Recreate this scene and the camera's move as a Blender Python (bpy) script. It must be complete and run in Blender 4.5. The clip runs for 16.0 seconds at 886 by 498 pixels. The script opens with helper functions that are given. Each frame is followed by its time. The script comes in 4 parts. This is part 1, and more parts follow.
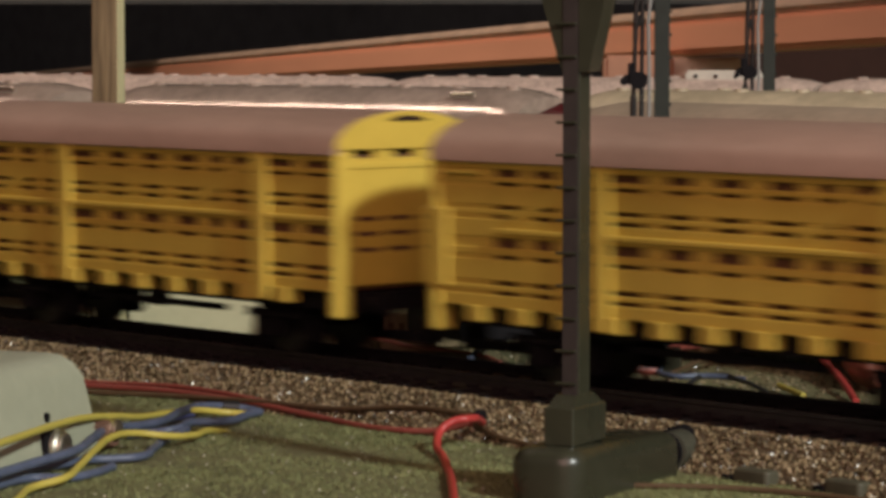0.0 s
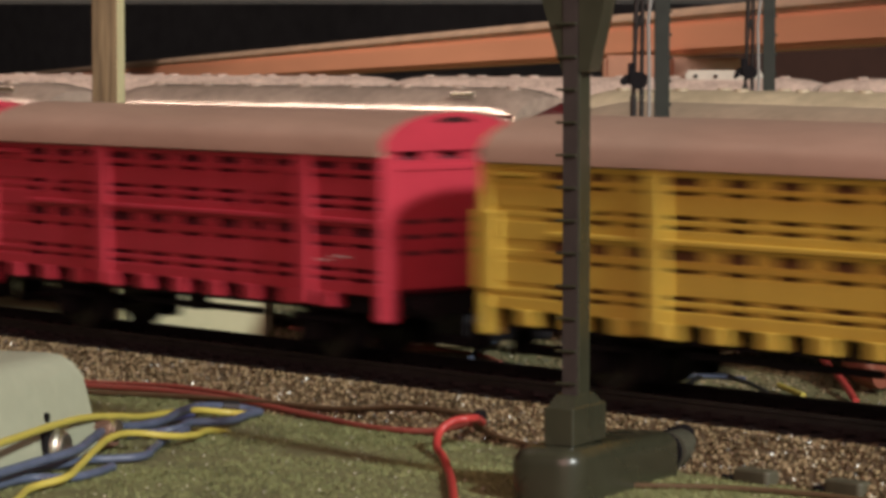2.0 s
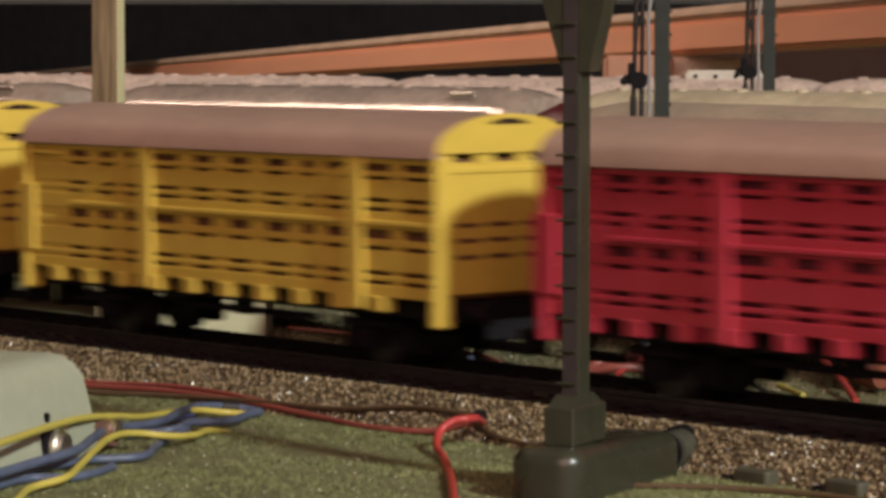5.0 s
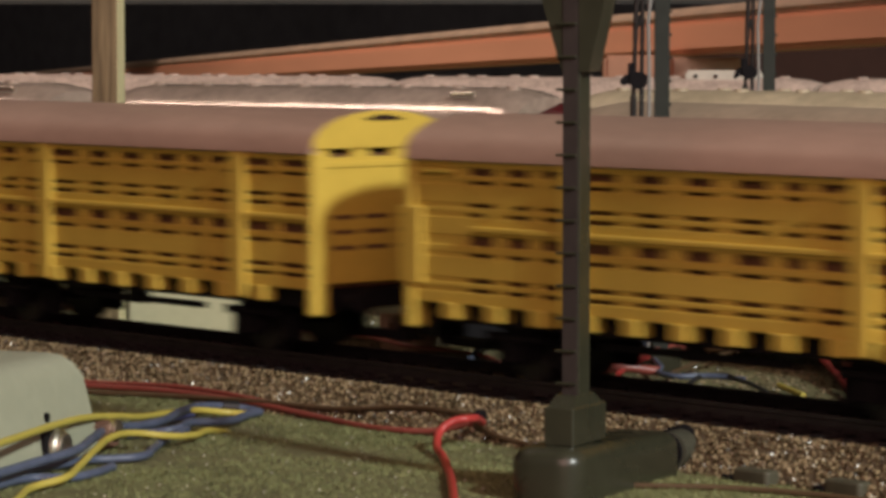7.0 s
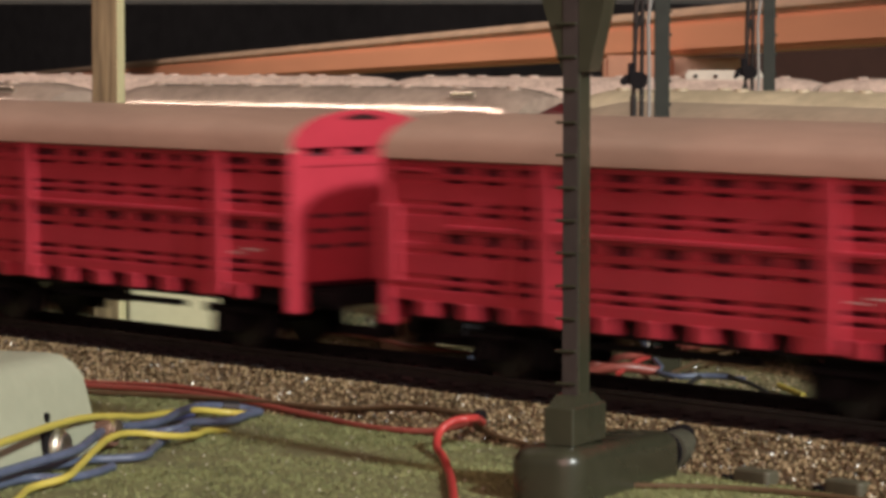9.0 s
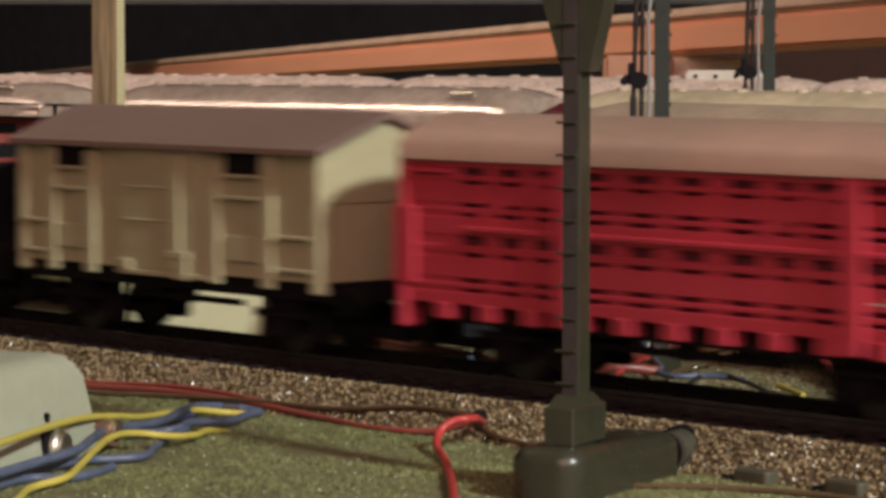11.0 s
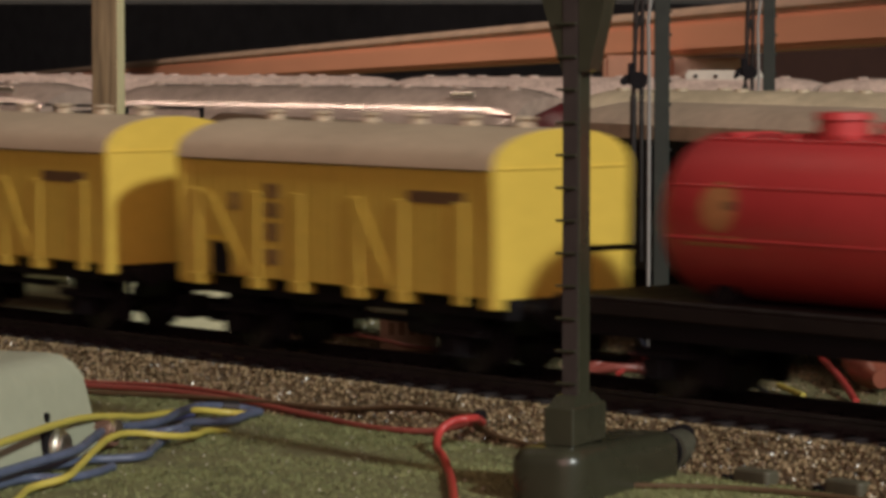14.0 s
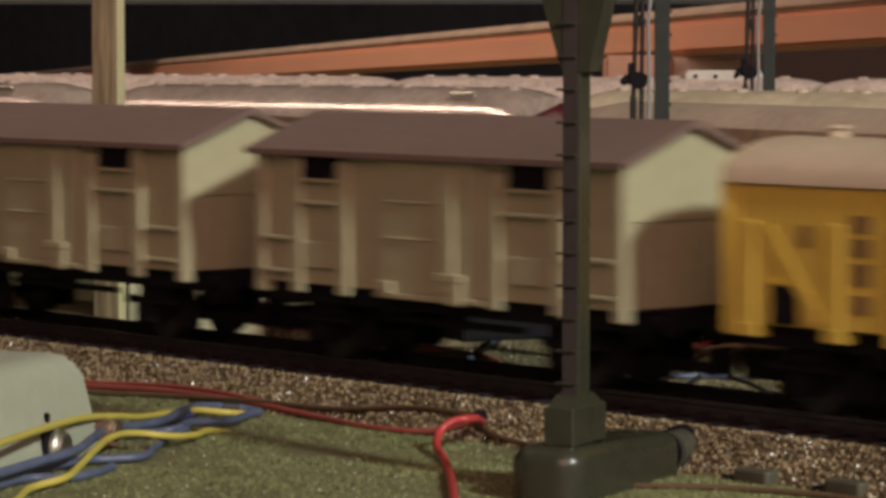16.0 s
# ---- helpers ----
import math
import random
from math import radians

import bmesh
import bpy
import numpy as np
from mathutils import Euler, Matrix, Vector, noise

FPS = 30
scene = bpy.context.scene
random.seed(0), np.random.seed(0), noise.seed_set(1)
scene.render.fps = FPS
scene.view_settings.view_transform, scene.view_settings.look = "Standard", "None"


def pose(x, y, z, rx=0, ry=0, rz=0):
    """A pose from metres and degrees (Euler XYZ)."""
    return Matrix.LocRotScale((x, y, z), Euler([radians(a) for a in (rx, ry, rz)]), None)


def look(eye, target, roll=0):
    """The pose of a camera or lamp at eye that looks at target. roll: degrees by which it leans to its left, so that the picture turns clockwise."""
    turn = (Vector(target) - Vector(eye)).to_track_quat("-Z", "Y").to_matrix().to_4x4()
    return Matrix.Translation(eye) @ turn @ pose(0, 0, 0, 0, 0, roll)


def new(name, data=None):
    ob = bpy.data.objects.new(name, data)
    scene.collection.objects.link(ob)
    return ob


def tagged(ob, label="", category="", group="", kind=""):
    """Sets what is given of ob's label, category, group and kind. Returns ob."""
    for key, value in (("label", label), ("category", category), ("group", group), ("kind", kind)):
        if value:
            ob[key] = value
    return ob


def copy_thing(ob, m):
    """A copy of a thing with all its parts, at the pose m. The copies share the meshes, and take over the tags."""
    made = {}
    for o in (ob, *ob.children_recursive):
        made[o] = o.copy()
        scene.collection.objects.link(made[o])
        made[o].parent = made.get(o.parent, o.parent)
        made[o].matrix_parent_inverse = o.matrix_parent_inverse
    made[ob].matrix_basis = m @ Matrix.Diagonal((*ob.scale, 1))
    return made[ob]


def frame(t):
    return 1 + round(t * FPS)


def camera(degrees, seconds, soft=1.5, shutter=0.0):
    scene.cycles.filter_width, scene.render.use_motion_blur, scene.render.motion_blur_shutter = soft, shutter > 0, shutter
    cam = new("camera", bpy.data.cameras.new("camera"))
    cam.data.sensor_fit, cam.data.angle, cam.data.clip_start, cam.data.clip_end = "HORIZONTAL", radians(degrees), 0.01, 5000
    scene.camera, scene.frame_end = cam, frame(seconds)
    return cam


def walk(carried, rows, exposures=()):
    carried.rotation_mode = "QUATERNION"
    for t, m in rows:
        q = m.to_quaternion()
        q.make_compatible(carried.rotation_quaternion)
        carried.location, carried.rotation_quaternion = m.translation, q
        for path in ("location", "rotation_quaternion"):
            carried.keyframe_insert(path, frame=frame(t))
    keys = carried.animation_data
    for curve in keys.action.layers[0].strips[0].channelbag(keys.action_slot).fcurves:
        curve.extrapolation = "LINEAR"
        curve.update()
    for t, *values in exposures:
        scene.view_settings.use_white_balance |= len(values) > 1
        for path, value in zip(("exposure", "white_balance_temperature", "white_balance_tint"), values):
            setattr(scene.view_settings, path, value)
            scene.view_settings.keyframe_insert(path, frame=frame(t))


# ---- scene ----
cam = camera(15.93, 16.0, soft=3.7, shutter=0.95)
EYE = (0.4409, -0.3918, 0.0608)
AIM = look(EYE, (EYE[0] - 0.74588, EYE[1] + 0.66282, EYE[2] - 0.06681))
walk(cam, [(0.0, AIM), (16.0, AIM)], exposures=[(0.0, -0.27), (1.0, -0.17), (1.6, -0.10), (2.5, 0.17), (4.0, 0.17), (5.2, -0.05), (6.5, -0.20), (7.8, -0.17), (8.5, 0.07), (9.0, 0.20), (10.2, 0.17), (11.5, 0.07), (12.2, 0.17), (13.0, 0.15), (13.5, -0.07), (14.0, -0.40), (14.5, -0.50), (15.0, -0.45), (15.5, -0.25), (16.0, -0.20)])

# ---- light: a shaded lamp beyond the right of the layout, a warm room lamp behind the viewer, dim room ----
world = bpy.data.worlds.new("room_air")
scene.world = world
world.use_nodes = True
world.node_tree.nodes["Background"].inputs[0].default_value = (0.86, 0.84, 0.92, 1)
world.node_tree.nodes["Background"].inputs[1].default_value = 0.09


def area_lamp(name, eye, target, size, watts, colour, depth=0.0):
    data = bpy.data.lights.new(name, "AREA")
    data.shape, data.size, data.energy, data.color = "RECTANGLE" if depth else "DISK", size, watts, colour
    if depth:
        data.size_y, data.spread = depth, radians(105.0)
    ob = new(name, data)
    ob.matrix_world = look(eye, target)
    return ob


area_lamp("side_lamp", (2.40, -0.22, 1.32), (0.0, 0.0, 0.02), 0.20, 76.0, (0.95, 1.0, 0.95))
area_lamp("room_lamp", (1.00, -0.92, 0.72), (0.0, 0.05, 0.0), 1.20, 11.1, (1.0, 0.56, 0.51))
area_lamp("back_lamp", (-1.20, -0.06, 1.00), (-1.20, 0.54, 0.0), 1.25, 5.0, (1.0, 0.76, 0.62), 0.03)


# ---- materials ----
def material(name, base, rough=0.5, metal=0.0, vary=0.15, grain=400.0, stain=40.0, bump=0.1, island=0.0, second=None, spec=0.5, coat=0.0, stretch=(1, 1, 1)):
    """Two scales of variation over a base colour, with fine relief."""
    m = bpy.data.materials.new(name)
    m.use_nodes = True
    n, l = m.node_tree.nodes, m.node_tree.links
    b = n["Principled BSDF"]
    b.inputs["Roughness"].default_value, b.inputs["Metallic"].default_value = rough, metal
    b.inputs["Specular IOR Level"].default_value = spec
    b.inputs["Coat Weight"].default_value = coat
    co = n.new("ShaderNodeTexCoord")
    mp = n.new("ShaderNodeMapping")
    mp.inputs["Scale"].default_value = stretch
    l.new(co.outputs["Object"], mp.inputs["Vector"])
    fine, big = n.new("ShaderNodeTexNoise"), n.new("ShaderNodeTexNoise")
    for node, sc, det in ((fine, grain, 3.0), (big, stain, 4.0)):
        node.inputs["Scale"].default_value, node.inputs["Detail"].default_value = sc, det
        l.new(mp.outputs["Vector"], node.inputs["Vector"])
    add = n.new("ShaderNodeMath")
    add.operation = "ADD"
    l.new(fine.outputs["Fac"], add.inputs[0])
    l.new(big.outputs["Fac"], add.inputs[1])
    last = add
    if island:
        geo = n.new("ShaderNodeNewGeometry")
        mul = n.new("ShaderNodeMath")
        mul.operation, mul.inputs[1].default_value = "MULTIPLY_ADD", island
        l.new(geo.outputs["Random Per Island"], mul.inputs[0])
        l.new(add.outputs[0], mul.inputs[2])
        sub = n.new("ShaderNodeMath")
        sub.operation, sub.inputs[1].default_value = "SUBTRACT", island / 2
        l.new(mul.outputs[0], sub.inputs[0])
        last = sub
    ramp = n.new("ShaderNodeMapRange")
    ramp.inputs[1].default_value, ramp.inputs[2].default_value = 0.6, 1.4
    l.new(last.outputs[0], ramp.inputs[0])
    mix = n.new("ShaderNodeMix")
    mix.data_type = "RGBA"
    lo = [c * (1 - vary) for c in base]
    hi = second if second else [min(1, c * (1 + vary)) for c in base]
    mix.inputs[6].default_value, mix.inputs[7].default_value = (*lo, 1), (*hi, 1)
    l.new(ramp.outputs[0], mix.inputs[0])
    l.new(mix.outputs[2], b.inputs["Base Color"])
    rr = n.new("ShaderNodeMapRange")
    rr.inputs[3].default_value, rr.inputs[4].default_value = max(0, rough - 0.08), min(1, rough + 0.1)
    l.new(big.outputs["Fac"], rr.inputs[0])
    l.new(rr.outputs[0], b.inputs["Roughness"])
    bp = n.new("ShaderNodeBump")
    bp.inputs["Strength"].default_value, bp.inputs["Distance"].default_value = bump, 0.0004
    l.new(fine.outputs["Fac"], bp.inputs["Height"])
    l.new(bp.outputs[0], b.inputs["Normal"])
    return m


YELLOW = material("yellow_plastic", (0.62, 0.435, 0.07), 0.42, vary=0.10)
RED = material("red_plastic", (0.45, 0.035, 0.058), 0.42, vary=0.12)
ROOF_BROWN = material("matt_brown_roof_plastic", (0.40, 0.255, 0.190), 0.42, vary=0.14, stain=25)
ROOF_DARK = material("dark_brown_roof_plastic", (0.175, 0.112, 0.088), 0.6, vary=0.12)
ROOF_PALE = material("dusty_beige_roof_plastic", (0.49, 0.385, 0.26), 0.55, vary=0.15, stain=30)
BEIGE = material("beige_plastic", (0.375, 0.34, 0.205), 0.5, vary=0.10)
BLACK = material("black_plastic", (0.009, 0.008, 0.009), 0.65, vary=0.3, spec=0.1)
# Interior shade put into colour, for the wagon cores and end slots.
INSIDE_SHADE = material("shaded_inside", (0.13, 0.06, 0.025), 0.8, vary=0.3)
INSIDE_SHADE_RED = material("shaded_red_inside", (0.10, 0.012, 0.022), 0.8, vary=0.3)
VENT_SHADE = material("shaded_vent_gap", (0.025, 0.012, 0.012), 0.9, vary=0.3, spec=0.1)
WHITE = material("white_print", (0.55, 0.50, 0.48), 0.5, vary=0.1)
WHEEL = material("blackened_steel", (0.035, 0.032, 0.03), 0.4, metal=0.6, vary=0.3)
EMBLEM = material("worn_gold_print", (0.34, 0.15, 0.055), 0.45, vary=0.35, stain=160)
TANK_RED = material("glossy_red_tank_paint", (0.44, 0.043, 0.042), 0.42, vary=0.1, coat=0.06)
BARREL = material("orange_red_barrel", (0.19, 0.035, 0.026), 0.6, vary=0.3, stain=120)
DECK = material("grimy_dark_deck", (0.018, 0.014, 0.012), 0.7, vary=0.4, spec=0.12)
GOLD = material("faded_gold_print", (0.36, 0.24, 0.06), 0.45, vary=0.2)
PRINT = material("dark_brown_print", (0.14, 0.08, 0.035), 0.6, vary=0.2)
FADED = material("faded_brown_print", (0.22, 0.13, 0.045), 0.6, vary=0.3)
LEMON = material("lemon_print", (0.72, 0.52, 0.06), 0.5, vary=0.15)
RAIL = material("dark_burnished_rail", (0.05, 0.044, 0.042), 0.4, metal=0.6, vary=0.35)
TIE = material("dark_brown_sleeper_plastic", (0.018, 0.015, 0.015), 0.6, vary=0.4, spec=0.15)
STONE = material("tan_ballast_grain", (0.11, 0.076, 0.032), 0.27, vary=0.62, island=1.2, second=(0.32, 0.25, 0.14))
BED = material("brown_ballast_bed", (0.10, 0.07, 0.035), 0.85, vary=0.6, grain=900, stain=90, bump=0.6)
GRASS = material("olive_scatter_grass", (0.125, 0.138, 0.046), 0.8, vary=0.3, island=0.55, second=(0.29, 0.31, 0.13))
GROUND = material("brown_green_scenery_mat", (0.12, 0.112, 0.045), 0.9, vary=0.5, grain=1500, stain=60, bump=0.7)
MAST = material("olive_green_mast_plastic", (0.034, 0.034, 0.0205), 0.27, vary=0.18, stain=60)
RUST = material("dusty_brown_mast_paint", (0.034, 0.026, 0.023), 0.5, vary=0.25)
BOXGREY = material("pale_grey_green_plastic", (0.34, 0.35, 0.255), 0.45, vary=0.08)
CHROME = material("nickel_socket", (0.72, 0.66, 0.55), 0.36, metal=1.0, vary=0.1)
W_YEL = material("yellow_wire_pvc", (0.46, 0.385, 0.075), 0.42, vary=0.12)
W_BLU = material("blue_grey_wire_pvc", (0.080, 0.098, 0.150), 0.45, vary=0.25)
W_RED = material("red_wire_pvc", (0.25, 0.060, 0.045), 0.4, vary=0.15)
W_RED2 = material("bright_red_wire_pvc", (0.42, 0.045, 0.04), 0.4, vary=0.1)
W_BRN = material("brown_wire_pvc", (0.09, 0.056, 0.028), 0.45, vary=0.15)
W_TAN = material("tan_wire_pvc", (0.26, 0.19, 0.10), 0.5, vary=0.2)
CLIP = material("dark_brown_clip_plastic", (0.060, 0.056, 0.033), 0.6, vary=0.2)
W_BLK = material("black_tape", (0.012, 0.012, 0.013), 0.5, vary=0.2)
SILVER = material("dusty_silver_roof", (0.41, 0.315, 0.25), 0.15, metal=0.2, vary=0.28, grain=300, stain=55)
CREAM = material("cream_grey_roof", (0.45, 0.37, 0.245), 0.45, vary=0.3, grain=300, stain=60)
DUSTY = material("dusty_pale_roof", (0.47, 0.355, 0.29), 0.75, vary=0.4, grain=700, stain=140, bump=0.8)
TAN_ROOF = material("dull_tan_roof", (0.41, 0.315, 0.225), 0.5, vary=0.22, grain=300, stain=60)
GREYWIRE = material("dull_grey_wire", (0.26, 0.25, 0.23), 0.5, vary=0.15)
PALEBOX = material("off_white_roof_box", (0.62, 0.57, 0.48), 0.55, vary=0.12)
COACH = material("dark_green_coach_side", (0.030, 0.032, 0.026), 0.4, vary=0.3)
MAROON = material("maroon_coach_side", (0.085, 0.014, 0.013), 0.4, vary=0.25)
PIPE = material("brown_pipe_paint", (0.13, 0.075, 0.04), 0.4, vary=0.2)
WOOD = material("weathered_wood", (0.125, 0.075, 0.034), 0.7, vary=0.55, grain=900, stain=260, bump=0.5, second=(0.32, 0.225, 0.115), stretch=(1, 1, 0.06))
PALEWOOD = material("pale_cut_wood", (0.62, 0.54, 0.30), 0.7, vary=0.12, grain=400, stretch=(1, 1, 0.1))
BEAM = material("orange_pine_beam", (0.88, 0.43, 0.27), 0.6, vary=0.16, grain=40, stain=5, stretch=(0.1, 1, 1))
BEAMTOP = material("grey_dusty_beam_top", (0.68, 0.54, 0.42), 0.8, vary=0.25, grain=40, stain=5)
BROWNBOARD = material("dark_brown_board", (0.055, 0.028, 0.024), 0.7, vary=0.25, grain=60, stain=6)
WALL = material("dark_attic_wall", (0.12, 0.10, 0.10), 0.9, vary=0.3, grain=20, stain=3)
CEIL = material("grey_attic_ceiling", (0.12, 0.11, 0.10), 0.9, vary=0.2, grain=20, stain=3)
CREAMBOX = material("cream_card", (0.52, 0.475, 0.30), 0.6, vary=0.08)
NICKEL = material("polished_nickel_rail", (0.75, 0.70, 0.62), 0.2, metal=1.0, vary=0.1)
MASTGREY = material("grey_green_mast_plastic", (0.032, 0.036, 0.030), 0.6, vary=0.18, stain=60, spec=0.2)


# ---- mesh helpers; lengths in millimetres ----
def bx(bm, x0, x1, y0, y1, z0, z1, bev=0.0):
    r = bmesh.ops.create_cube(bm, size=1.0)
    for v in r["verts"]:
        v.co = Vector((x0 + (v.co.x + 0.5) * (x1 - x0), y0 + (v.co.y + 0.5) * (y1 - y0), z0 + (v.co.z + 0.5) * (z1 - z0)))
    if bev:
        es = list({e for v in r["verts"] for e in v.link_edges})
        bmesh.ops.bevel(bm, geom=es, offset=bev, segments=4 if bev > 1 else 2 if bev > 0.35 else 1, affect="EDGES")
    return r["verts"]


def prism(bm, prof, x0, x1):
    """A closed (y, z) profile drawn out along x."""
    a = [bm.verts.new((x0, y, z)) for y, z in prof]
    b = [bm.verts.new((x1, y, z)) for y, z in prof]
    n = len(prof)
    for i in range(n):
        bm.faces.new((a[i], a[(i + 1) % n], b[(i + 1) % n], b[i]))
    bm.faces.new(a[::-1])
    bm.faces.new(b)
    return a + b


def cyl(bm, p0, p1, r0, r1=None, n=16):
    r1 = r0 if r1 is None else r1
    p0, p1 = Vector(p0), Vector(p1)
    d = p1 - p0
    m = Matrix.Translation((p0 + p1) / 2) @ d.to_track_quat("Z", "Y").to_matrix().to_4x4()
    return bmesh.ops.create_cone(bm, cap_ends=True, segments=n, radius1=r0, radius2=r1, depth=d.length, matrix=m)["verts"]


def mesh_of(name, bm, mat, smooth=0.0):
    for v in bm.verts:
        v.co *= 0.001
    bmesh.ops.recalc_face_normals(bm, faces=bm.faces)
    me = bpy.data.meshes.new(name)
    bm.to_mesh(me)
    bm.free()
    me.materials.append(mat)
    if smooth:
        me.shade_smooth()
        me.set_sharp_from_angle(angle=radians(smooth))
    return me


def part(name, bm, mat, parent, label="", smooth=35.0):
    ob = new(name, mesh_of(name, bm, mat, smooth))
    ob.parent = parent
    return tagged(ob, label)


def thing(name, label, category, group="", kind="", m=None):
    ob = tagged(new(name), label, category, group, kind)
    ob.empty_display_size = 0.01
    if m is not None:
        ob.matrix_basis = m
    return ob


def one(name, bm, mat, label, category="", group="", kind="", m=None, smooth=35.0):
    ob = tagged(new(name, mesh_of(name, bm, mat, smooth)), label, category, group, kind)
    if m is not None:
        ob.matrix_basis = m
    return ob


def B():
    return bmesh.new()


def arch(w, z0, z1, n=14, drop=0.0):
    """Points of a flat arch from y=-w to y=w, rising from z0 to z1."""
    out = []
    for i in range(n + 1):
        a = math.pi * i / n
        y = -w * math.cos(a)
        out.append((y, z0 - drop + (z1 - z0 + drop) * math.sin(a) ** 0.82))
    return out


# ---- the room and the layout board ----
bm = B(); bx(bm, -2600, 1500, -700, 1200, -40, -12)
one("ground", bm, GROUND, "brown and green scenery board of a model railway", kind="structure")
bm = B(); bx(bm, -7200, 2600, 4200, 4300, -900, 2000)
one("wall_north", bm, WALL, "dark unlit attic wall", kind="structure")
bm = B(); bx(bm, -7300, -7200, -1900, 4300, -900, 2000)
one("wall_west", bm, WALL, "dark unlit attic wall", kind="structure")
bm = B(); bx(bm, 2600, 2700, -1900, 4300, -900, 2000)
one("wall_east", bm, WALL, "dark attic wall", kind="structure")
bm = B(); bx(bm, -7200, 2600, -2000, -1900, -900, 2000)
one("wall_south", bm, WALL, "dark attic wall", kind="structure")
bm = B(); bx(bm, -7300, 2700, -2000, 4300, 2000, 2060)
one("ceiling", bm, CEIL, "grey attic ceiling", kind="structure")
bm = B(); bx(bm, -7300, 2700, -2000, 4300, -960, -900)
one("floor", bm, WALL, "dark attic floor", kind="structure")

# ---- the track ----
GZ = -9.8   # scenery level under the near side
bm = B()
prism(bm, [(-24.5, GZ - 2.5), (-23.0, GZ - 0.3), (-16.2, -3.3), (16.2, -3.3), (23.5, GZ - 0.3), (24.5, GZ - 2.5)], -900, 420)
bed = one("track_bed", bm, BED, "brown granular ballast bed under the track", kind="structure")
track = thing("track", "dark model railway track with black sleepers on ballast", "track", kind="structure")
for y in (-8.25, 8.25):
    bm = B()
    prism(bm, [(y - 1.1, -2.6), (y + 1.1, -2.6), (y + 0.35, -2.0), (y + 0.35, -0.9), (y + 0.6, -0.6), (y + 0.55, 0.0), (y - 0.55, 0.0), (y - 0.6, -0.6), (y - 0.35, -0.9), (y - 0.35, -2.0)], -900, 420)
    part("rail", bm, RAIL, track)


# The run of the train: seconds, metres.
RUN = [(0.0, -0.0102), (0.5, 0.0690), (1.0, 0.1495), (1.5, 0.2328), (2.0, 0.3180), (2.5, 0.4035), (3.0, 0.4870),
       (3.5, 0.5695), (4.0, 0.6520), (4.6, 0.7465), (5.2, 0.8340), (5.8, 0.9185), (6.5, 1.0175), (7.0, 1.0855), (7.5, 1.1555), (8.0, 1.2290),
       (8.5, 1.3105), (9.0, 1.3940), (9.6, 1.4930), (10.2, 1.5900), (10.8, 1.6830), (11.5, 1.7870), (12.0, 1.8540), (12.5, 1.9205), (13.0, 1.9875),
       (13.5, 2.0550), (14.0, 2.1215), (14.5, 2.1870), (15.0, 2.2515), (15.5, 2.3178), (16.0, 2.3845)]
VEHICLES = []   # (thing, offset of its leading end, half length)
AXLES = []


# ---- running gear shared by all wagons ----
def wheelset_mesh():
    bm = B()
    for y in (-7.6, 7.6):
        o = 1 if y > 0 else -1
        cyl(bm, (0, y - 1.3, 0), (0, y + 1.3, 0), 5.3, n=24)
        cyl(bm, (0, y - o * 1.9, 0), (0, y - o * 1.3, 0), 6.1, n=24)
        cyl(bm, (0, y + o * 1.3, 0), (0, y + o * 1.8, 0), 1.6, n=12)
        for k in range(4):
            a = k * math.pi / 2
            bx(bm, 3.2 * math.cos(a) - 0.5, 3.2 * math.cos(a) + 0.5, y + o * 1.3, y + o * 1.55, 3.2 * math.sin(a) - 0.5, 3.2 * math.sin(a) + 0.5)
    cyl(bm, (0, -9, 0), (0, 9, 0), 0.9, n=10)
    return mesh_of("wheelset", bm, WHEEL, 35)


WHEELSET = wheelset_mesh()


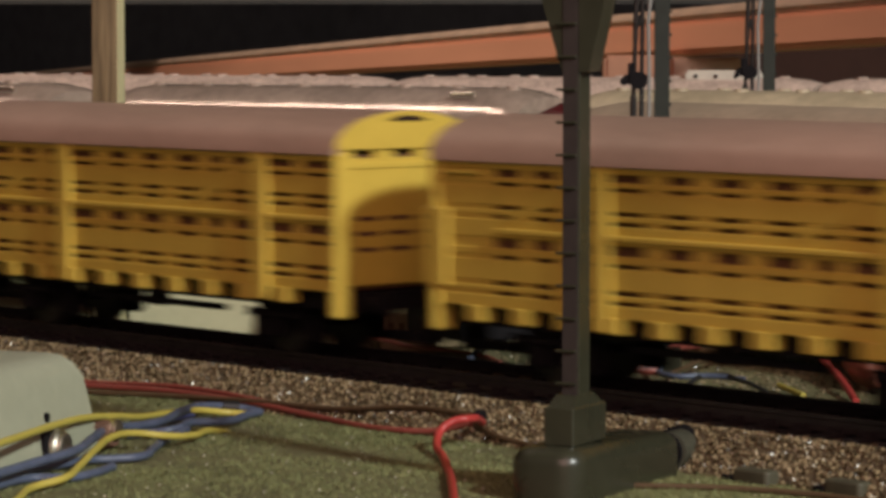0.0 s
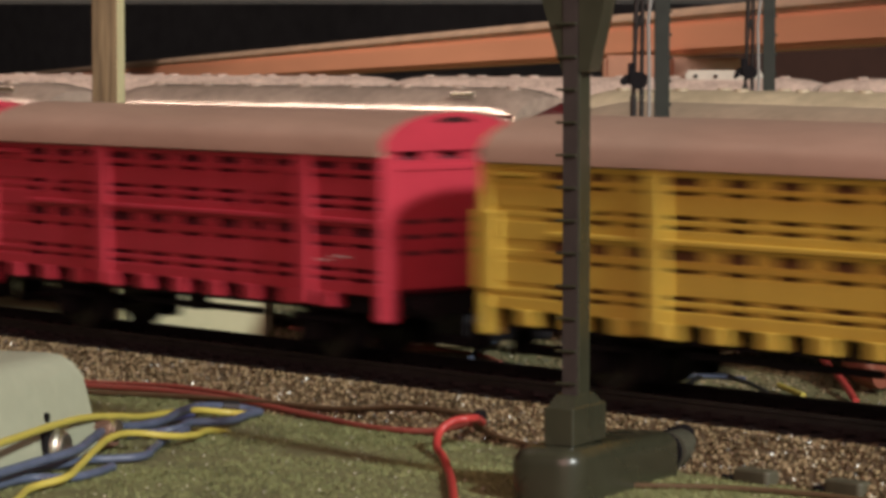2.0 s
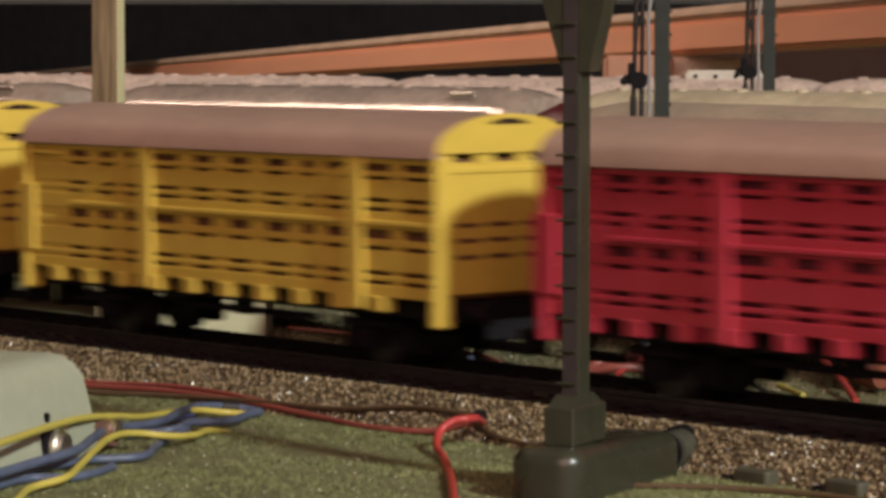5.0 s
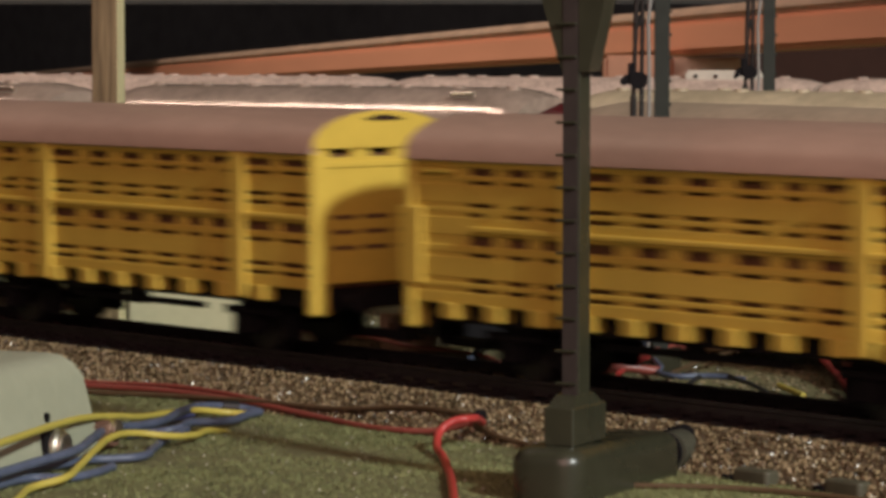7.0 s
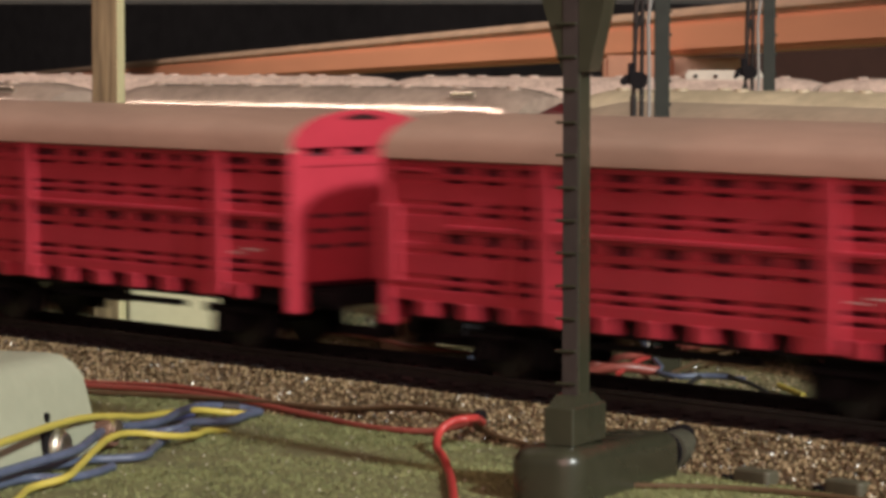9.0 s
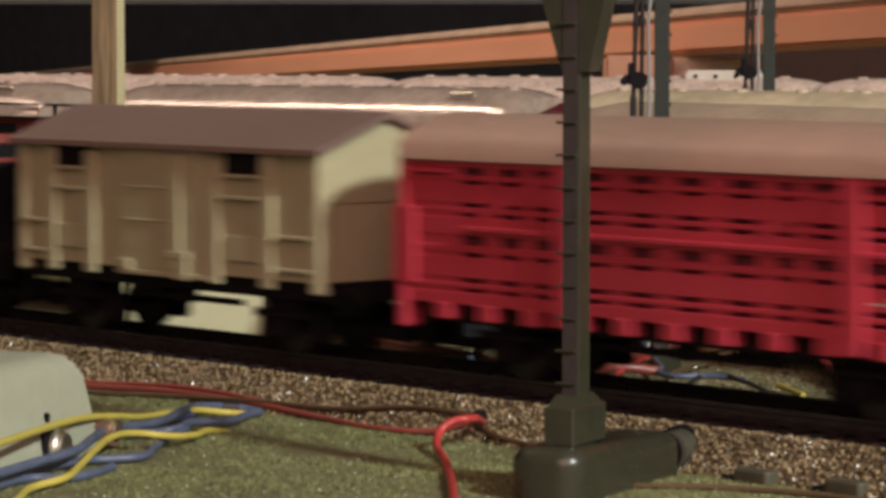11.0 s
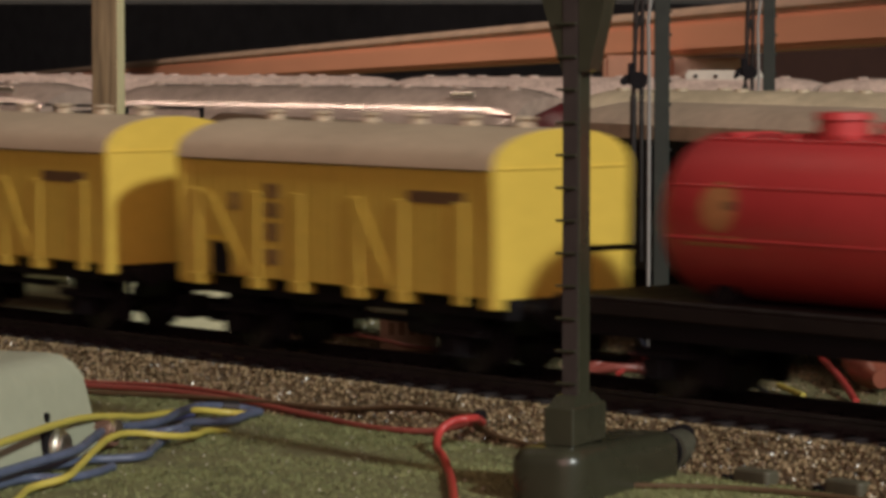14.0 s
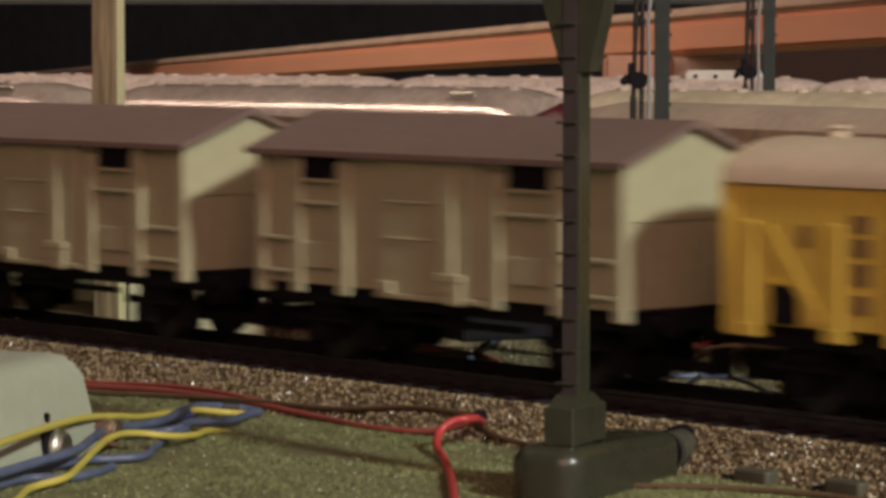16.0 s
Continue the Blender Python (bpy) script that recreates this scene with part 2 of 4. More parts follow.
def running_gear(v, half, base, zf, width=14.5, rod=True):
    """Frame, axle guards, springs, steps, buffers, couplers and wheels; half: half length of the frame, zf: its top."""
    bm = B()
    for y in (-width + 2, width - 2):
        bm = B(); bx(bm, -half, half, y - 0.8, y + 0.8, zf - 3.6, zf)
        part("sole_bar", bm, BLACK, v)
    bm = B(); bx(bm, -half, half, -width + 1, width - 1, zf - 1.2, zf - 0.3)
    part("underframe", bm, BLACK, v)
    for x in (-half + 1, half - 1, -base * 0.4, base * 0.4):
        bm = B(); bx(bm, x - 0.9, x + 0.9, -width + 2, width - 2, zf - 3.2, zf - 0.2)
        part("cross_member", bm, BLACK, v)
    for x in (-base, base):
        for y in (-11.3, 11.3):
            bm = B()
            prism_pts = [(x - 5.5, zf - 3), (x - 2.2, 3.2), (x + 2.2, 3.2), (x + 5.5, zf - 3)]
            a = [bm.verts.new((px, y - 0.5, pz)) for px, pz in prism_pts]
            b = [bm.verts.new((px, y + 0.5, pz)) for px, pz in prism_pts]
            for i in range(4):
                bm.faces.new((a[i], a[(i + 1) % 4], b[(i + 1) % 4], b[i]))
            bm.faces.new(a[::-1]); bm.faces.new(b)
            o = 1 if y > 0 else -1
            bx(bm, x - 1.7, x + 1.7, y + o * 0.4, y + o * 2.2, 3.6, 7.0, 0.3)
            bx(bm, x - 7.5, x + 7.5, y + o * 0.5, y + o * 1.8, 7.2, 8.4, 0.3)
            part("axle_guard", bm, BLACK, v)
        for y in (-1, 1):
            for side, reach in ((1, 10.6), (-1, 9.2)):
                o = side if x < 0 else -side
                bm = B()
                bx(bm, *sorted((x + o * 5.6, x + o * reach)), *sorted((y * 6.6, y * 9.4)), 2.2, 8.0, 0.5)
                bx(bm, *sorted((x + o * 6.6, x + o * (reach - 1.2))), *sorted((y * 7.2, y * 8.8)), 7.6, zf - 1.0)
                part("brake_shoe", bm, BLACK, v)
        ws = new("wheelset", WHEELSET)
        ws.parent = v
        ws.location = (x * 0.001, 0, 0.0053)
        AXLES.append((ws, x * 0.001))
    if rod:
        bm = B()
        bx(bm, -base * 0.55, base * 0.55, -10.4, -9.4, zf - 6.2, zf - 5.0)
        bx(bm, -3, 3, -10.6, -9.0, zf - 6.5, zf - 3)
        part("brake_rod", bm, BLACK, v)
    for x in (-1, 1):
        bm = B()
        bx(bm, min(x * half, x * (half + 1.2)), max(x * half, x * (half + 1.2)), -width + 1, width - 1, zf - 3.8, zf - 0.1)
        part("buffer_beam", bm, BLACK, v)
        for y in (-10, 10):
            bm = B()
            cyl(bm, (x * (half + 1), y, zf - 2), (x * (half + 6), y, zf - 2), 1.1, n=12)
            cyl(bm, (x * (half + 6), y, zf - 2), (x * (half + 6.8), y, zf - 2), 2.4, 2.2, n=16)
            part("buffer", bm, BLACK, v)
        bm = B()
        bx(bm, min(x * (half - 4), x * (half + 9)), max(x * (half - 4), x * (half + 9)), -1.6, 1.6, 3.6, 5.2, 0.3)
        bx(bm, x * (half + 8) - 0.8, x * (half + 8) + 0.8, -3.4, 3.4, 3.4, 8.2, 0.3)
        part("coupler", bm, BLACK, v)


# ---- slatted cattle wagon ----
def cattle_wagon(paint, colour):
    v = thing("cattle_wagon", f"{colour} plastic slatted cattle wagon with brown arched roof", "railway wagon", "cattle wagons of the train")
    H, W, z0, z1, zt = 65.6, 17.0, 13.3, 39.2, 47.0
    # Solid core; the shade of the open interior is in its dark colour.
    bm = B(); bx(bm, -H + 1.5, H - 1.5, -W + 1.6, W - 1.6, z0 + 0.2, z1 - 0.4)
    part("inner_box", bm, INSIDE_SHADE if colour == "yellow" else INSIDE_SHADE_RED, v, "solid core with the interior's shade in its colour")
    # side boards with slots between them
    bands = [(13.3, 15.5), (16.3, 17.2), (18.1, 21.8), (22.6, 23.9), (25.7, 28.9), (29.7, 30.6), (31.4, 34.7), (35.4, 36.3), (37.7, 39.2)]
    for y in (-1, 1):
        for lo, hi in bands:
            bm = B()
            bx(bm, -H + 0.4, H - 0.4, min(y * (W - 1.5), y * (W - 0.3)), max(y * (W - 1.5), y * (W - 0.3)), lo, hi, 0.15)
            part("side_board", bm, paint, v)
        # uprights that break the slots into dashes
        for x, wide in ((-57.6, 15.6), (-41.5, 3.2), (-32.5, 3.2), (-10.3, 4.8), (0.9, 4.8), (12.4, 4.8), (23.6, 3.6), (31.2, 2.8), (53.2, 2.8)):
            bm = B()
            yy = (y * (W - 1.4), y * (W - 0.5))
            bx(bm, x - wide / 2, x + wide / 2, min(yy), max(yy), 13.6, 39.0, 0.1)
            part("upright", bm, paint, v)
        if colour != "yellow":
            for x0, x1, z in ((46.0, 49.6, 19.2), (50.4, 55.0, 20.0)):
                bm = B(); bx(bm, x0, x1, *sorted((y * (W - 0.4), y * (W - 0.24))), z, z + 0.32)
                part("printed_bar", bm, WHITE, v, "thin white printed bar in place of lettering")
        bm = B(); bx(bm, -62, -53, *sorted((y * (W - 0.5), y * (W + 0.7))), 36.7, 37.3, 0.15)
        part("grab_rail", bm, paint, v)
        for x in (-22.5, 42.5):
            bm = B()
            yy = (y * (W - 0.6), y * (W + 0.8))
            bx(bm, x - 2.2, x + 2.2, min(yy), max(yy), 10.9, 38.9, 0.25)
            part("door_post", bm, paint, v)
        for x0, x1 in ((-45, -26), (22, 39)):
            bm = B()
            yy = sorted((y * (W - 0.5), y * (W - 0.12)))
            q = [(x0, 28.0), (x0, 29.6), (x1, 37.3), (x1, 35.7)]
            a = [bm.verts.new((px, yy[0], pz)) for px, pz in q]
            b = [bm.verts.new((px, yy[1], pz)) for px, pz in q]
            for i in range(4):
                bm.faces.new((a[i], a[(i + 1) % 4], b[(i + 1) % 4], b[i]))
            bm.faces.new(a[::-1]); bm.faces.new(b)
            part("brace", bm, paint, v)
        bm = B()
        yy = sorted((y * (W - 0.5), y * (W + 0.5)))
        bx(bm, -48, 64, yy[0], yy[1], 26.4, 27.4, 0.2)
        part("door_rail", bm, paint, v)
        for x in np.arange(-54, 60, 11.4):
            bm = B()
            yy = sorted((y * (W - 2.6), y * (W + 0.3)))
            bx(bm, x - 2.0, x + 2.0, yy[0], yy[1], 10.6, 13.5, 0.2)
            part("stake_pocket", bm, paint, v)
    for x in (-1, 1):
        # end wall with two vent slots under the arch
        top = arch(W + 0.7, z1, zt - 0.05)
        xe = sorted((x * (H - 1.6), x * (H - 0.5)))
        bm = B(); prism(bm, [(-W - 0.3, 39.9)] + [p for p in top if p[1] > 40.2] + [(W + 0.3, 39.9)], *sorted((x * (H - 1.6), x * (H + 0.1))))
        part("gable", bm, paint, v)
        bm = B(); bx(bm, *xe, -W + 0.5, W - 0.5, 14.3, 38.2, 0.15)
        bx(bm, xe[0] - 0.35, xe[1] + 0.35, -W + 1, W - 1, 36.2, 37.4, 0.2)
        part("end_wall", bm, paint, v)
        # Bars laid on the wall, the slots' shade put into their colour.
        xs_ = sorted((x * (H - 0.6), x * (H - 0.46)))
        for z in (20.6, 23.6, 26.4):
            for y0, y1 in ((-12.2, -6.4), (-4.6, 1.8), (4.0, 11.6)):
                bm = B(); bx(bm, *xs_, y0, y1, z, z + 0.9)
                part("slot_shade", bm, INSIDE_SHADE if colour == "yellow" else INSIDE_SHADE_RED, v, "flat bar with an end slot's shade in its colour")
        for y0, y1 in ((-W + 0.5, -13.0), (-7.6, -3.0), (2.4, 6.0), (11.5, W - 0.5)):
            bm = B(); bx(bm, *xe, y0, y1, 38.1, 40.0)
            part("vent_rib", bm, paint, v)
        # Crescent laid on the gable; the vent slot's shade is in its colour.
        bm = B()
        xg = sorted((x * (H - 0.4), x * (H + 0.16)))
        prism(bm, [(-5.2, 45.1), (-2.6, 45.9), (0, 46.2), (2.6, 45.9), (5.2, 45.1), (2.6, 45.0), (-2.6, 45.0)], *xg)
        part("gable_vent", bm, VENT_SHADE, v, "flat crescent with a vent slot's shade in its colour")
        for y in (-1, 1):
            bm = B()
            ys = sorted((y * (W - 3.4), y * (W + 0.5)))
            xs = sorted((x * (H - 1.9), x * H))
            bx(bm, *xs, *ys, 8.5, 39.0, 0.3)
            part("corner_post", bm, paint, v)
    for y in (-1, 1):
        bm = B(); bx(bm, -H - 1.6, -H + 4.2, *sorted((y * (W - 1), y * (W + 0.55))), 16.5, 30.5, 0.3)
        part("corner_plate", bm, paint, v)
    bm = B()
    outer, inner = arch(W + 0.9, z1 - 0.2, zt), arch(W - 0.2, z1 - 0.5, zt - 1.0)
    prism(bm, outer + inner[::-1], -H + 0.2, H - 0.2)
    part("roof", bm, ROOF_BROWN, v, "matt brown arched roof")
    running_gear(v, H - 0.8, 41.0, 13.2)
    return v


def place_on_track(v, off, half):
    VEHICLES.append((v, off + half, half))


yellow_wagon = cattle_wagon(YELLOW, "yellow")
red_wagon = cattle_wagon(RED, "dark red")


def axles_of(v):
    for o in v.children:
        if o.name.startswith("wheelset"):
            AXLES.append((o, o.location.x))


first = {"y": yellow_wagon, "r": red_wagon}
used = set()
for i, c in enumerate("yyyrrryyyrrr"):
    if c in used:
        v = copy_thing(first[c], pose(0, 0, 0))
        axles_of(v)
    else:
        v = first[c]
        used.add(c)
    place_on_track(v, (i - 1) * 0.1575, 0.0656)


# ---- beige brakeman's vans with pitched brown roof ----
def beige_van():
    v = thing("goods_van", "beige plastic goods van with pitched dark brown roof", "railway wagon", "beige goods vans of the train")
    H, W, z0, z1, zt = 49.8, 16.2, 14.5, 40.2, 46.6
    bm = B()
    bx(bm, -H + 1, H - 1, -W + 0.8, W - 0.8, z0, z1 + 0.2)
    part("body", bm, BEIGE, v)
    for x in (-1, 1):
        xe = sorted((x * (H - 1.1), x * (H - 0.3)))
        bm = B(); prism(bm, [(-W + 0.6, 29.5), (W - 0.6, 29.5), (W - 0.6, z1), (0, zt - 0.9), (-W + 0.6, z1)], *xe)
        part("gable", bm, BEIGE, v)
        for k in range(9):
            y = -W + 2.2 + k * (2 * W - 4.4) / 8
            bm = B(); bx(bm, xe[0], xe[1] + (0.15 if x > 0 else 0), y - 1.55, y + 1.55, 14.6, 29.2, 0.12)
            part("end_plank", bm, BEIGE, v)
        for y in (-1, 1):
            bm = B(); bx(bm, *sorted((x * (H - 2.6), x * (H + 0.1))), *sorted((y * (W - 2.4), y * (W + 0.2))), 12.4, 40.0, 0.3)
            part("corner_post", bm, BEIGE, v)
    for y in (-1, 1):
        def slab(name, x0, x1, z_0, z_1, out, m=BEIGE, lab="", bev=0.2):
            b_ = B(); bx(b_, x0, x1, *sorted((y * (W - 0.9), y * (W + out))), z_0, z_1, bev)
            return part(name, b_, m, v, lab)
        for x, w_, top_ in ((-37.5, 1.5, 38.4), (-24.0, 1.6, 37.6), (17.4, 1.6, 37.0), (34.0, 1.7, 38.6)):
            slab("stanchion", x - w_, x + w_, 12.8, top_, 0.42)
        # sliding door with rails and a broad upright
        slab("door", -13.5, 13.5, 14.2, 38.6, 0.1)
        slab("door_upright", 3.6, 7.2, 15.0, 37.4, 0.8)
        slab("door_latch", 3.0, 9.6, 17.0, 18.6, 1.0)
        slab("latch_foot", 5.4, 9.4, 12.9, 17.2, 0.9)
        slab("door_roller", -13.0, -9.6, 14.0, 16.4, 0.9)
        for z in (24.0, 30.6):
            slab("door_bar", -11.5, 2.5, z, z + 0.55, 0.45)
        slab("door_step", -14.5, 14.5, 13.2, 14.3, 0.5)
        slab("door_track", -14.5, 14.5, 38.8, 39.8, 0.6)
        # small hatches with sills; the opening's shade is put into a flat black slab
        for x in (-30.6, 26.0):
            slab("hatch", x - 4.9, x + 4.9, 34.2, 39.5, 0.12, BLACK, "black slab with an open hatch's shade in its colour", 0)
            slab("hatch_sill", x - 5.0, x + 5.0, 33.6, 34.4, 0.5)
            slab("hatch_board", x - 6.0, x + 6.0, 29.4, 30.2, 0.5)
            slab("lower_panel", x - 5.0, x + 5.0, 17.5, 22.5, 0.0)
        for x in (-42.5, 42.5):
            slab("end_rail", x - 5.2, x + 5.2, 22.4, 23.3, 0.45)
            slab("foot_rail", x - 5.2, x + 5.2, 16.2, 17.0, 0.45)
    bm = B()
    for y in (-1, 1):
        pr = [(y * -0.01, zt), (y * (W + 1.6), z1 - 0.5), (y * (W + 1.6), z1 - 1.6), (y * -0.01, zt - 1.1)]
        prism(bm, pr, -H - 1.6, H + 1.6)
    part("roof", bm, ROOF_DARK, v, "dark brown pitched roof", smooth=20)
    running_gear(v, H - 0.8, 34.0, 14.4)
    return v


van = beige_van()
place_on_track(van, 1.7302, 0.0498)
for off in (2.3205, 2.4430):
    c = copy_thing(van, pose(0, 0, 0))
    axles_of(c)
    place_on_track(c, off, 0.0498)


# ---- yellow fruit vans with printed sides ----
def fruit_van():
    v = thing("refrigerator_van", "yellow plastic van with beige roof and printed sides", "railway wagon", "yellow vans of the train")
    H, W, z0, z1, zt = 46.0, 16.5, 14.6, 37.6, 44.6
    bm = B(); bx(bm, -H + 0.8, H - 0.8, -W + 0.5, W - 0.5, z0, z1 + 0.3, 0.2)
    part("body", bm, YELLOW, v)
    for x in (-1, 1):
        xe = sorted((x * (H - 1.2), x * (H - 0.05)))
        bm = B(); prism(bm, [(-W + 0.1, 14.5), (W - 0.1, 14.5)] + arch(W + 0.5, z1, zt - 0.05)[::-1], *sorted((x * (H - 1.2), x * (H + 0.1))))
        part("end_wall", bm, YELLOW, v)
        bm = B(); bx(bm, *sorted((x * (H - 0.3), x * (H + 0.35))), -W + 0.3, W - 0.3, 37.3, 37.8, 0.1)
        part("end_band", bm, YELLOW, v)
        for y in (-1, 1):
            bm = B(); bx(bm, *sorted((x * (H - 3.4), x * (H + 0.15))), *sorted((y * (W - 2.6), y * (W + 0.1))), 12.6, 37.2, 0.3)
            part("corner_post", bm, YELLOW, v)
    for y in (-1, 1):
        yb = sorted((y * (W - 0.6), y * (W + 0.02)))
        yo = sorted((y * (W - 0.6), y * (W + 0.28)))
        yp = sorted((y * (W + 0.00), y * (W + 0.12)))
        for k, x in enumerate(np.arange(-40, 41, 5.0)):
            bm = B(); bx(bm, x - 2.42, x + 2.42, *yb, 14.8, 37.0, 0.12)
            part("side_plank", bm, YELLOW, v)
        for x in (-40.5, -22.0, -9.0, 8.0, 20.5, 36.8):
            bm = B(); bx(bm, x - 1.5, x + 1.5, *yo, 13.0, 31.5, 0.2)
            part("stanchion", bm, YELLOW, v)
        for xa, xb in ((-37, -25.0), (8.0, 17.5)):
            bm = B()
            q = [(xa - 1.3, 31.0), (xa + 1.3, 31.0), (xb + 1.3, 15.5), (xb - 1.3, 15.5)]
            a = [bm.verts.new((px, yo[0], pz)) for px, pz in q]
            b = [bm.verts.new((px, yo[1] - 0.05, pz)) for px, pz in q]
            for i in range(4):
                bm.faces.new((a[i], a[(i + 1) % 4], b[(i + 1) % 4], b[i]))
            bm.faces.new(a[::-1]); bm.faces.new(b)
            part("brace", bm, YELLOW, v)
        for x in (-40.5, -22.0, -9.0, 8.0, 20.5):
            bm = B(); bx(bm, x - 2.2, x + 2.2, *sorted((y * (W - 2.4), y * (W + 0.4))), 12.6, 14.9, 0.2)
            part("stake_pocket", bm, YELLOW, v)
        bm = B(); bx(bm, -35.6, -29.4, *yp, 14.9, 21.2)
        part("black_panel", bm, BLACK, v, "black panel low on the van side")
        bm = B(); bx(bm, -36.5, -29.0, *yp, 21.6, 22.4)
        part("print_line", bm, LEMON, v, "pale printed line")
        bm = B(); bx(bm, 22.8, 38.0, *yp, 31.0, 33.2)
        part("print_bar", bm, PRINT, v, "dark printed bar in place of lettering")
        for z_0, z_1 in ((30.2, 33.0), (26.5, 29.4), (22.0, 25.5), (17.5, 20.5)):
            bm = B(); bx(bm, -18.6, -14.6, *yp, z_0, z_1)
            part("print_mark", bm, FADED, v, "dark printed mark")
        bm = B(); bx(bm, -29.5, -27.0, *yp, 27.5, 31.0)
        part("print_mark", bm, FADED, v, "dark printed mark")
    bm = B()
    outer, inner = arch(W + 0.7, z1 - 0.2, zt), arch(W - 0.4, z1 - 0.6, zt - 1.0)
    prism(bm, outer + inner[::-1], -H + 0.2, H - 0.2)
    roof = part("roof", bm, ROOF_PALE, v, "dusty beige arched roof")
    for x in (-36, -21.5, -7, 7, 21.5, 36):
        bm = B(); cyl(bm, (x, 0, 44.0), (x, 0, 46.0), 1.7, 1.4, 14)
        cyl(bm, (x, 0, 46.0), (x, 0, 46.5), 2.3, 1.6, 14)
        part("vent", bm, ROOF_PALE, roof)
    running_gear(v, H - 0.6, 32.0, 14.5)
    return v


fv = fruit_van()
place_on_track(fv, 2.0893, 0.0460)
c = copy_thing(fv, pose(0, 0, 0))
axles_of(c)
place_on_track(c, 2.2053, 0.0460)


# ---- black wagon loaded with red barrels ----
def barrel_wagon():
    v = thing("barrel_wagon", "black open wagon loaded with orange-red barrels", "railway wagon")
    H, W = 46.5, 15.5
    bm = B(); bx(bm, -H, H, -W, W, 13.6, 16.4, 0.3)
    part("floor", bm, DECK, v)
    for x in (-1, 1):
        bm = B(); bx(bm, *sorted((x * (H - 1.2), x * H)), -W, W, 14.0, 37.4, 0.3)
        wall = part("end_wall", bm, BLACK, v)
        for z in (20, 26, 32):
            bm = B(); bx(bm, *sorted((x * (H - 0.4), x * (H + 0.3))), -W + 1, W - 1, z, z + 1.0, 0.2)
            part("cross_bar", bm, BLACK, wall)
        # Added red strip, standing for a lit barrel behind a gap in the wall.
        bm = B(); bx(bm, *sorted((x * (H - 0.2), x * (H + 0.5))), -11.0, 8.0, 33.4, 34.4, 0.2)
        part("gap_strip", bm, BARREL, wall, "added red strip for a lit barrel seen through a wall gap")
    for y in (-1, 1):
        for z_0, z_1 in ((16.5, 19.6), (31.6, 34.4)):
            bm = B(); bx(bm, -H + 1, H - 1, *sorted((y * (W - 0.9), y * W)), z_0, z_1, 0.2)
            part("side_rail", bm, BLACK, v)
        # broad panels with narrow slots between them, and stakes with rounded heads
        slots = (-45.0, -34.0, -19.0, -8.5, 2.5, 13.5, 24.5, 36.0, 45.0)
        for x0, x1 in zip(slots, slots[1:]):
            bm = B(); bx(bm, x0 + 1.3, x1 - 1.3, *sorted((y * (W - 0.7), y * (W + 0.1))), 15.0, 33.6, 0.2)
            part("side_panel", bm, BLACK, v)
            xm = (x0 + x1) / 2
            bm = B()
            cyl(bm, (xm, y * (W - 1.1), 35.0), (xm, y * (W + 0.5), 35.0), 2.3, n=16)
            bx(bm, xm - 2.2, xm + 2.2, *sorted((y * (W - 1.0), y * (W + 0.4))), 14.2, 35.0, 0.2)
            part("stake", bm, BLACK, v)
        for k in (1, 4, 5):
            bm = B(); bx(bm, slots[k] - 1.5, slots[k] + 1.5, *sorted((y * (W - 0.8), y * (W - 0.2))), 24.0 - k, 26.0 + k * 0.8, 0.1)
            part("slot_bar", bm, BLACK, v)
    for i in range(7):
        for j in range(3):
            x, y = -37.2 + i * 12.4, -9.4 + j * 9.4
            bm = B()
            prof_ = [(16.4, 4.1), (21.8, 4.5), (22.0, 4.8), (23.0, 4.8), (23.2, 4.5), (29.5, 4.5), (29.7, 4.8), (30.7, 4.8), (30.9, 4.5), (37.4, 4.4), (37.6, 4.85), (38.5, 4.85), (38.8, 4.4), (38.3, 4.1)]
            rr_ = [[bm.verts.new((x + r * math.cos(2 * math.pi * k / 18), y + r * math.sin(2 * math.pi * k / 18), z)) for k in range(18)] for z, r in prof_]
            for a_, b_ in zip(rr_, rr_[1:]):
                for k in range(18):
                    bm.faces.new((a_[k], a_[(k + 1) % 18], b_[(k + 1) % 18], b_[k]))
            bm.faces.new(rr_[0][::-1]); bm.faces.new(rr_[-1])
            part("barrel", bm, BARREL, v)
    running_gear(v, H - 0.8, 31.0, 13.8)
    return v


place_on_track(barrel_wagon(), 1.8542, 0.0465)


